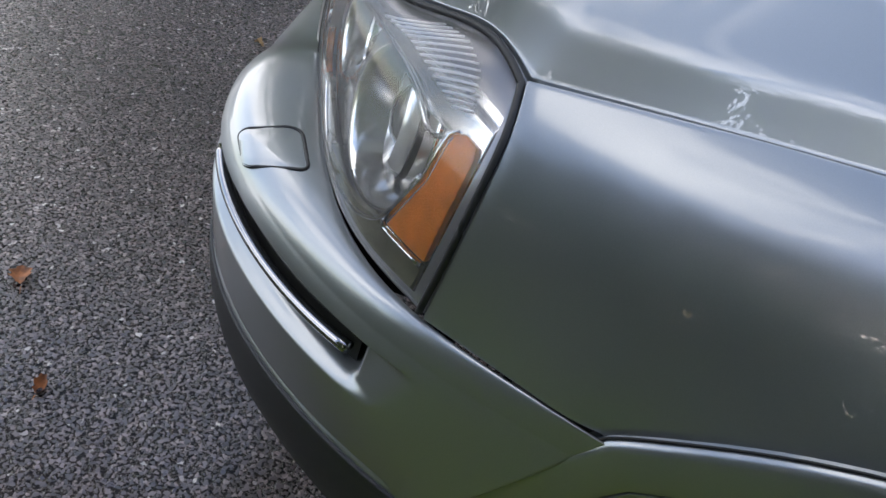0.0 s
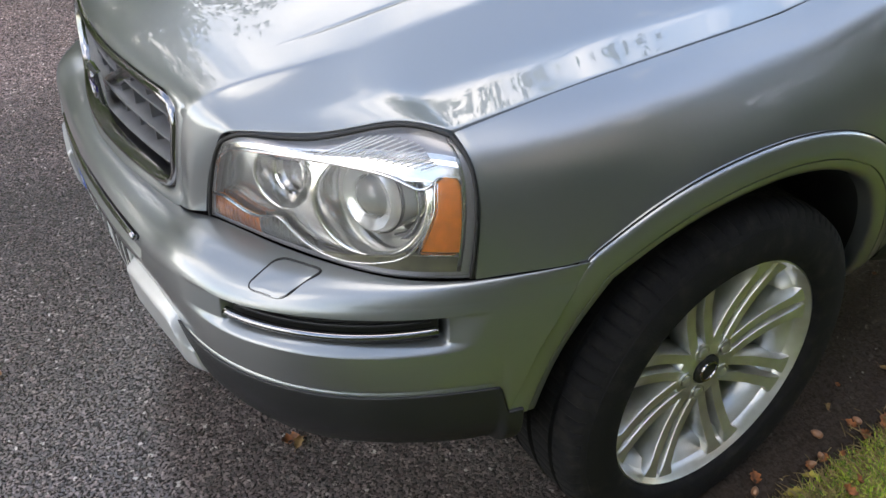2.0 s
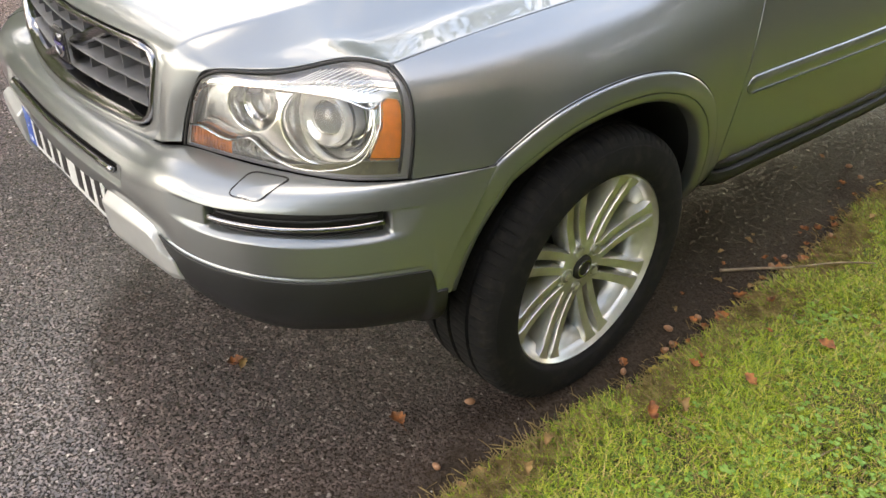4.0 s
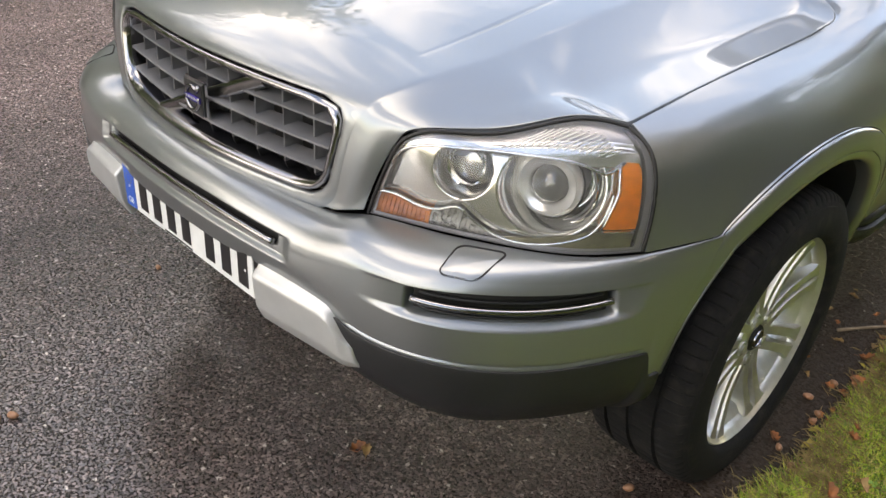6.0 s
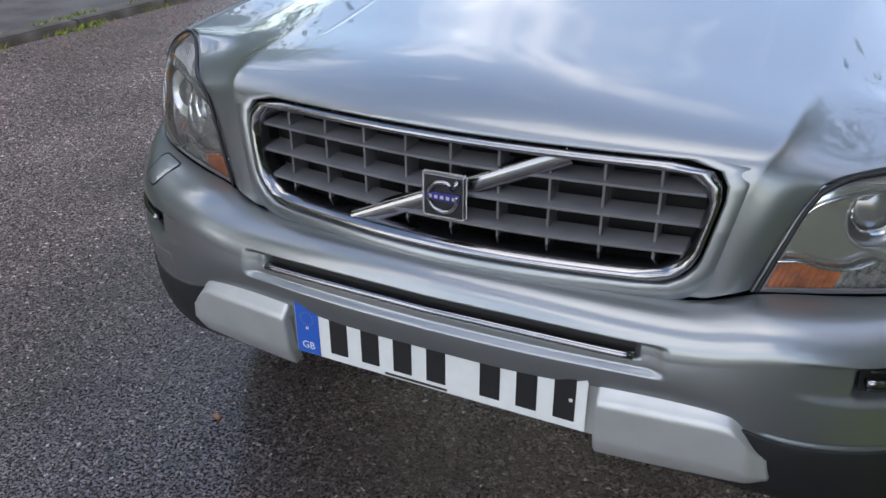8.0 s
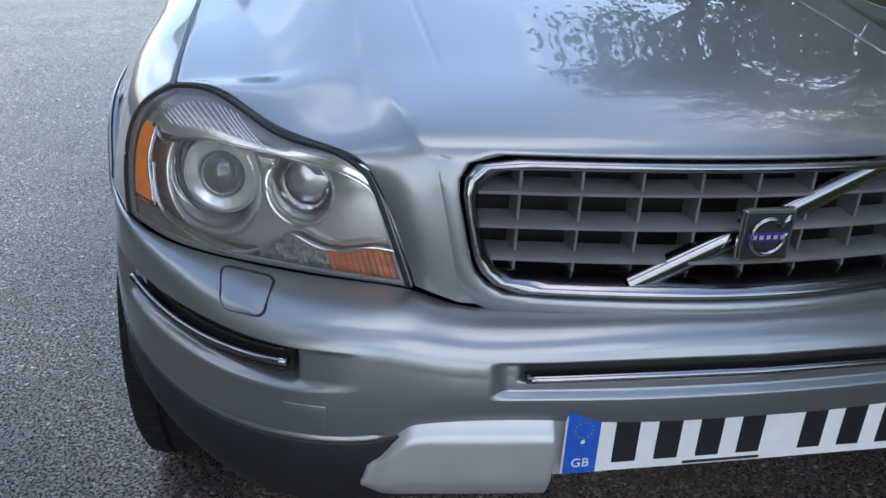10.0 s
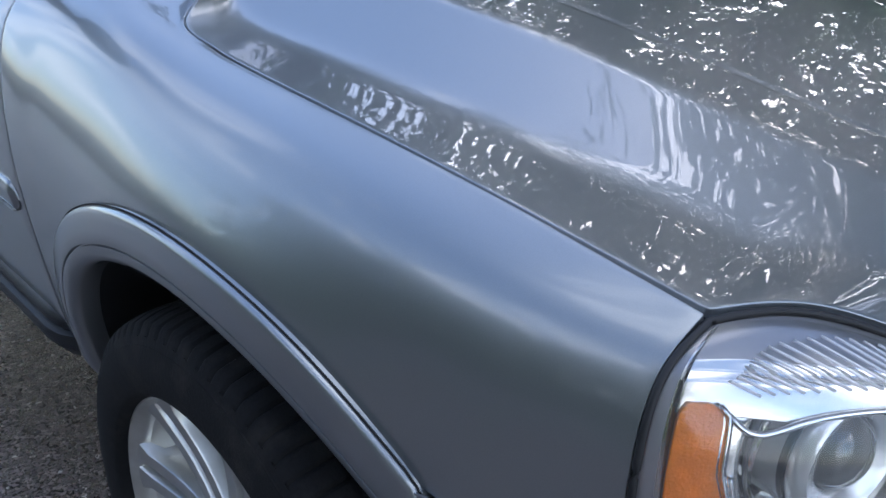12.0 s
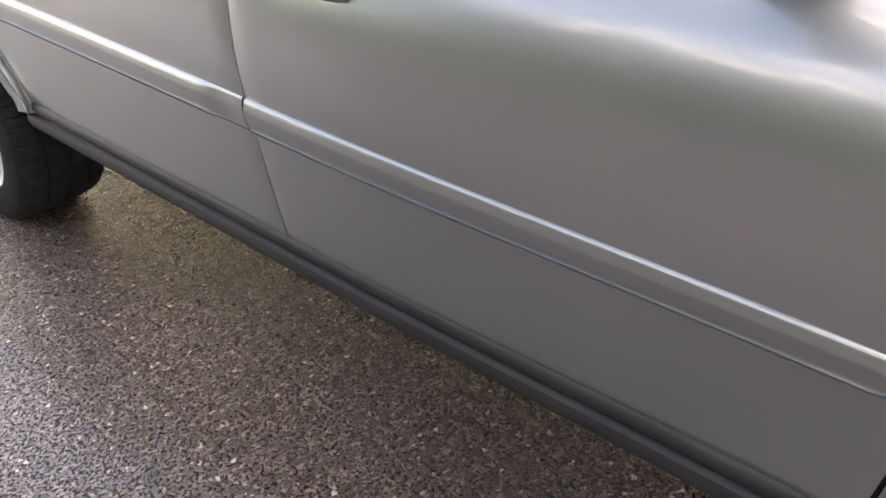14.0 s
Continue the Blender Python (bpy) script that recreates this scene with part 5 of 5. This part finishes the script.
LEAVES = {
    "brown": [leaf_mesh("fallen_leaf", DRY_LEAF, .055, .036, .5, 1), leaf_mesh("fallen_leaf", DRY_LEAF, .045, .030, .8, 2), leaf_mesh("fallen_leaf", DRY_LEAF, .038, .022, 1.0, 3)],
    "pale": [leaf_mesh("fallen_leaf", PALE_LEAF, .046, .028, .6, 4), leaf_mesh("fallen_leaf", PALE_LEAF, .034, .022, .9, 5)],
    "yellow": [leaf_mesh("fallen_leaf", YELLOW_LEAF, .042, .019, .4, 6)],
}
SAID = {"brown": "curled brown fallen leaf, dry and lobed", "pale": "pale tan fallen leaf, dry and curled", "yellow": "yellow fallen leaf with a pointed tip"}


def leaf(colour, x, y, size=1.0, lift=0.0):
    on = x > float(verge_x(y)) + .02
    ob = new("fallen_leaf", LEAVES[colour][rng.integers(len(LEAVES[colour]))])
    z = float(lawn_z(x, y)) + .022 if on else 0.0
    ob.matrix_world = pose(x, y, z + lift, rng.uniform(-8, 8) * (2 if on else .3), rng.uniform(-8, 8) * (2 if on else .3), rng.uniform(0, 360)) @ Matrix.Diagonal((size, size, size, 1))
    tagged(ob, SAID[colour] + (" on the grass" if on else " on the asphalt"), "leaf", "leaves fallen round the car")


for x, y, c, k in ((.297, -.668, "brown", 1.0), (.315, -.655, "pale", .8), (.740, -.458, "brown", 1.0), (.345, -1.358, "brown", 1.1), (.557, -1.154, "brown", 1.0), (-.891, -1.469, "pale", 1.0), (.979, .778, "pale", .8), (.985, .70, "brown", 1.1), (1.015, .555, "brown", 1.1), (1.04, .53, "pale", 1.0), (1.152, .022, "brown", 1.3), (1.052, -.238, "pale", 1.1), (.96, .16, "brown", .8), (1.035, .20, "yellow", 1.2), (1.02, .27, "yellow", .9), (1.09, .80, "yellow", 1.0), (1.19, .10, "pale", 1.2), (1.30, .62, "brown", .9), (1.08, -.35, "pale", 1.1), (1.00, -.42, "pale", .9), (.90, 1.25, "brown", .8), (.93, 1.40, "brown", .9), (.99, .95, "brown", 1.1), (1.005, 1.05, "brown", 1.0), (.82, 1.02, "pale", .7)):
    leaf(c, x, y, k)
for k in range(46):
    y = rng.uniform(-.5, 3.2)
    leaf(("brown", "pale", "brown", "yellow")[rng.integers(4)], float(verge_x(y)) + rng.normal(-.01, .05), y, rng.uniform(.45, .95))
for k in range(30):
    y = rng.uniform(-.8, 3.0)
    leaf(("brown", "pale", "yellow")[rng.integers(3)], float(verge_x(y)) + rng.uniform(.08, 1.4), y, rng.uniform(.5, 1.0))
for k in range(14):
    leaf("brown", rng.uniform(-4.4, -4.1), rng.uniform(-3, 6), rng.uniform(.6, 1.1))


for k in range(58):
    q = rng.uniform(.1, 2.6)
    leaf(("brown", "pale", "brown")[k % 3], float(verge_x(q)) - rng.gamma(1.3, .07), q, rng.uniform(.35, .75))


def acorn_mesh():
    bm = bmesh.new()
    bmesh.ops.create_uvsphere(bm, u_segments=14, v_segments=9, radius=1)
    for v in bm.verts:
        f = v.co.x
        v.co = Vector((.012 * f, .0075 * v.co.y * (1 - .18 * f), .0075 + .0075 * v.co.z * (1 - .18 * f)))
    return bm_mesh("acorn", bm, NUT, True)


ACORN = acorn_mesh()
for x, y in [(.922, -.486), (-.333, -1.229), (-.742, -.633), (-.344, -1.262), (1.035, .09), (.985, .13), (1.0, .30), (.995, .335), (.97, .50), (.955, 1.02)] + [(float(verge_x(q)) - rng.uniform(-.03, .26), q) for q in rng.uniform(-.4, 2.6, 13)]:
    ob = new("acorn", ACORN)
    ob.matrix_world = pose(x, y, 0.0, 0, 0, rng.uniform(0, 360)) @ Matrix.Diagonal((rng.uniform(.9, 1.3),) * 3 + (1,))
    tagged(ob, "brown fallen acorn lying on the asphalt", "acorn", "acorns fallen at the road edge")

pts = spline([(.868, .771, .006), (.95, .89, .009), (1.02, .97, .018), (1.10, 1.07, .036), (1.19, 1.16, .045)])(U(24)) + np.array([0, 0, .002])
tagged(new("twig", tube("twig", pts, np.linspace(.006, .0025, 24), TWIG, 7)), "thin dry twig lying from asphalt onto the grass", "twig")
for k in range(9):
    y = rng.uniform(-.4, 1.8)
    x = float(verge_x(y)) + rng.uniform(-.03, .5)
    a, ln = rng.uniform(0, math.pi), rng.uniform(.05, .13)
    z = max(0, float(lawn_z(x, y))) + .012
    p = np.array([(x + ln * f * math.cos(a), y + ln * f * math.sin(a), z + .004 * math.sin(f * 4)) for f in U(8)])
    tagged(new("grass_stalk", tube("grass_stalk", p, .0014, TWIG, 5)), "dry straw-coloured grass stalk on the verge edge", "stalk", "dry stalks on the verge")


def grit(n):
    """Loose pale chips on the asphalt."""
    verts, faces = [], []
    octa = [(1, 0, 0), (0, 1, 0), (-1, 0, 0), (0, -1, 0), (0, 0, 1), (0, 0, -1)]
    tri = [(0, 1, 4), (1, 2, 4), (2, 3, 4), (3, 0, 4), (1, 0, 5), (2, 1, 5), (3, 2, 5), (0, 3, 5)]
    for k in range(n):
        x, y = rng.uniform(-4.4, 1.0), rng.uniform(-3.0, 3.4)
        r = rng.uniform(.0009, .0024) if k % 40 else rng.uniform(.003, .005)
        b, t = len(verts), rng.uniform(0, 6)
        for c in octa:
            q = r * rng.uniform(.6, 1.3)
            verts.append((x + q * (c[0] * math.cos(t) - c[1] * math.sin(t)), y + q * (c[0] * math.sin(t) + c[1] * math.cos(t)), .0006 + q * .6 * (c[2] + .6)))
        faces += [tuple(b + i for i in f) for f in tri]
    return tagged(new("grit", mesh("grit", verts, faces, GRIT, False)), "pale loose grit scattered on the asphalt", "grit", kind="stuff")


grit(5200)

# far side of the road: kerb stones and a footway
KERB_X = -4.58
foot = new("pavement", mesh("pavement", [(x, y, .055) for x in (-300, -9, KERB_X - .125) for y in (-300, -10, 10, 300)], [(i * 4 + j, (i + 1) * 4 + j, (i + 1) * 4 + j + 1, i * 4 + j + 1) for i in range(2) for j in range(3)], FOOTWAY))
tagged(foot, "grey tarmac footway across the road", "pavement", kind="structure")
kerb = new("kerb", mesh("kerb", [(KERB_X - .128, -40, -.05), (KERB_X + .0, -40, -.05), (KERB_X, 40, -.05), (KERB_X - .128, 40, -.05), (KERB_X - .128, -40, .03), (KERB_X - .004, -40, .03), (KERB_X - .004, 40, .03), (KERB_X - .128, 40, .03)], [(0, 1, 5, 4), (1, 2, 6, 5), (2, 3, 7, 6), (3, 0, 4, 7), (4, 5, 6, 7)], CONCRETE, False))
tagged(kerb, "low worn concrete kerb along the footway", "kerb", kind="structure")
STONE = block("kerb_stone", (-.064, -.453, -.03), (.064, .453, .066), CONCRETE, .012)
for k in range(24):
    ob = new("kerb_stone", STONE)
    ob.parent = kerb
    ob.location = (KERB_X - .06 + rng.uniform(-.004, .004), -8 + k * .914, rng.uniform(-.004, .003))


def weeds(n):
    """Moss and short weeds in the joint behind the kerb."""
    y = rng.uniform(-4, 9, n)
    x = KERB_X + np.where(rng.random(n) < .5, rng.normal(-.13, .015, n), rng.normal(.012, .012, n))
    keep = np.sin(y * 3.1) + np.sin(y * 7.7 + 1) + rng.normal(0, .5, n) > .2
    x, y = x[keep], y[keep]
    m = len(x)
    a, h, w = rng.uniform(0, 2 * math.pi, m), rng.uniform(.015, .05, m), rng.uniform(.003, .008, m)
    base = np.stack([x, y, np.where(x < KERB_X - .05, .06, .0)], -1)
    side = np.stack([np.cos(a) * w, np.sin(a) * w, 0 * w], -1)
    tip = np.stack([np.sin(a) * h * .6, np.cos(a) * h * .6, h], -1)
    me = bpy.data.meshes.new("weeds")
    i = np.arange(m) * 3
    me.from_pydata(np.stack([base - side, base + side, base + tip], 1).reshape(-1, 3).tolist(), [], np.stack([i, i + 1, i + 2], -1).tolist())
    me.materials.append(BLADE)
    return tagged(new("weeds", me), "yellow-green weeds and moss along the kerb", "weeds", kind="stuff")


weeds(5000)


# trees beyond the verge
def tree(x, y, height, spread, seed):
    g = np.random.default_rng(seed)
    t = thing("tree", "tall broad-leaved tree with a full green crown", "tree", "trees beyond the road", at=(x, y, 0))
    verts, faces = [], []

    def limb(pts, r0, r1, sides=9):
        p = np.asarray(pts, float)
        n = len(p)
        b = len(verts)
        d = np.gradient(p, axis=0)
        for i in range(n):
            v = Vector(d[i]).normalized()
            s = v.orthogonal().normalized()
            q = v.cross(s)
            r = r0 + (r1 - r0) * i / (n - 1)
            for k in range(sides):
                a = 2 * math.pi * k / sides
                verts.append(tuple(Vector(p[i]) + (s * math.cos(a) + q * math.sin(a)) * r))
        for i in range(n - 1):
            for k in range(sides):
                h = (k + 1) % sides
                faces.append((b + i * sides + k, b + i * sides + h, b + (i + 1) * sides + h, b + (i + 1) * sides + k))

    trunk = [(x + .15 * math.sin(f * 3 + seed), y + .12 * math.cos(f * 4), height * .75 * f) for f in U(8)]
    limb(trunk, .32, .10)
    ends = []
    for k in range(13):
        a, f = k * 2.4, .10 + .065 * k
        b = np.array(trunk[min(7, int(f * 8))])
        e = b + np.array([math.cos(a) * spread * g.uniform(.55, .95), math.sin(a) * spread * g.uniform(.55, .95), height * g.uniform(.10, .28)])
        limb([b, b * .5 + e * .5 + [0, 0, .4], e], .10, .03, 6)
        ends += [e, b * .4 + e * .6]
    part("trunk", mesh("trunk", verts, faces, BARK), t)
    lv, lf = [], []
    top = np.array([x, y, height * .86])
    low = [np.array([x + g.normal(0, spread * .55), y + g.normal(0, spread * .55), g.uniform(.3, 2.4)]) for _ in range(12)]
    for c in ends + low + [top + g.normal(0, .8, 3) for _ in range(5)]:
        for _ in range(12):
            cc = np.asarray(c) + g.normal(0, .75, 3) * [1, 1, .7]
            pts = cc + g.normal(0, .30, (44, 3))
            size = g.uniform(.07, .15, 44)
            u = g.normal(0, 1, (44, 3))
            u /= np.linalg.norm(u, axis=1, keepdims=True)
            w = np.cross(u, g.normal(0, 1, (44, 3)))
            w /= np.linalg.norm(w, axis=1, keepdims=True)
            for q, sz, uu, ww in zip(pts, size, u, w):
                b = len(lv)
                lv += [q - uu * sz, q + ww * sz * .5, q + uu * sz, q - ww * sz * .5]
                lf.append((b, b + 1, b + 2, b + 3))
    part("crown", mesh("crown", lv, lf, FOLIAGE, False), t)


for k, (x, y, h, w) in enumerate(((6.9, 12.0, 11.0, 3.2), (9.4, 9.6, 11.8, 3.5), (10.0, 6.3, 12.4, 3.4), (9.0, 3.0, 12.6, 3.6), (8.8, -.6, 11.9, 3.4), (8.9, -4.2, 12.0, 3.5), (9.6, -7.8, 11.6, 3.3), (-11.6, 8.2, 7.6, 2.6), (-12.0, 4.2, 7.8, 2.6), (-12.0, .2, 7.4, 2.7), (-11.4, -3.8, 9.4, 3.0), (-10.4, -7.8, 11.5, 3.3))):
    tree(x, y, h, w, k + 1)
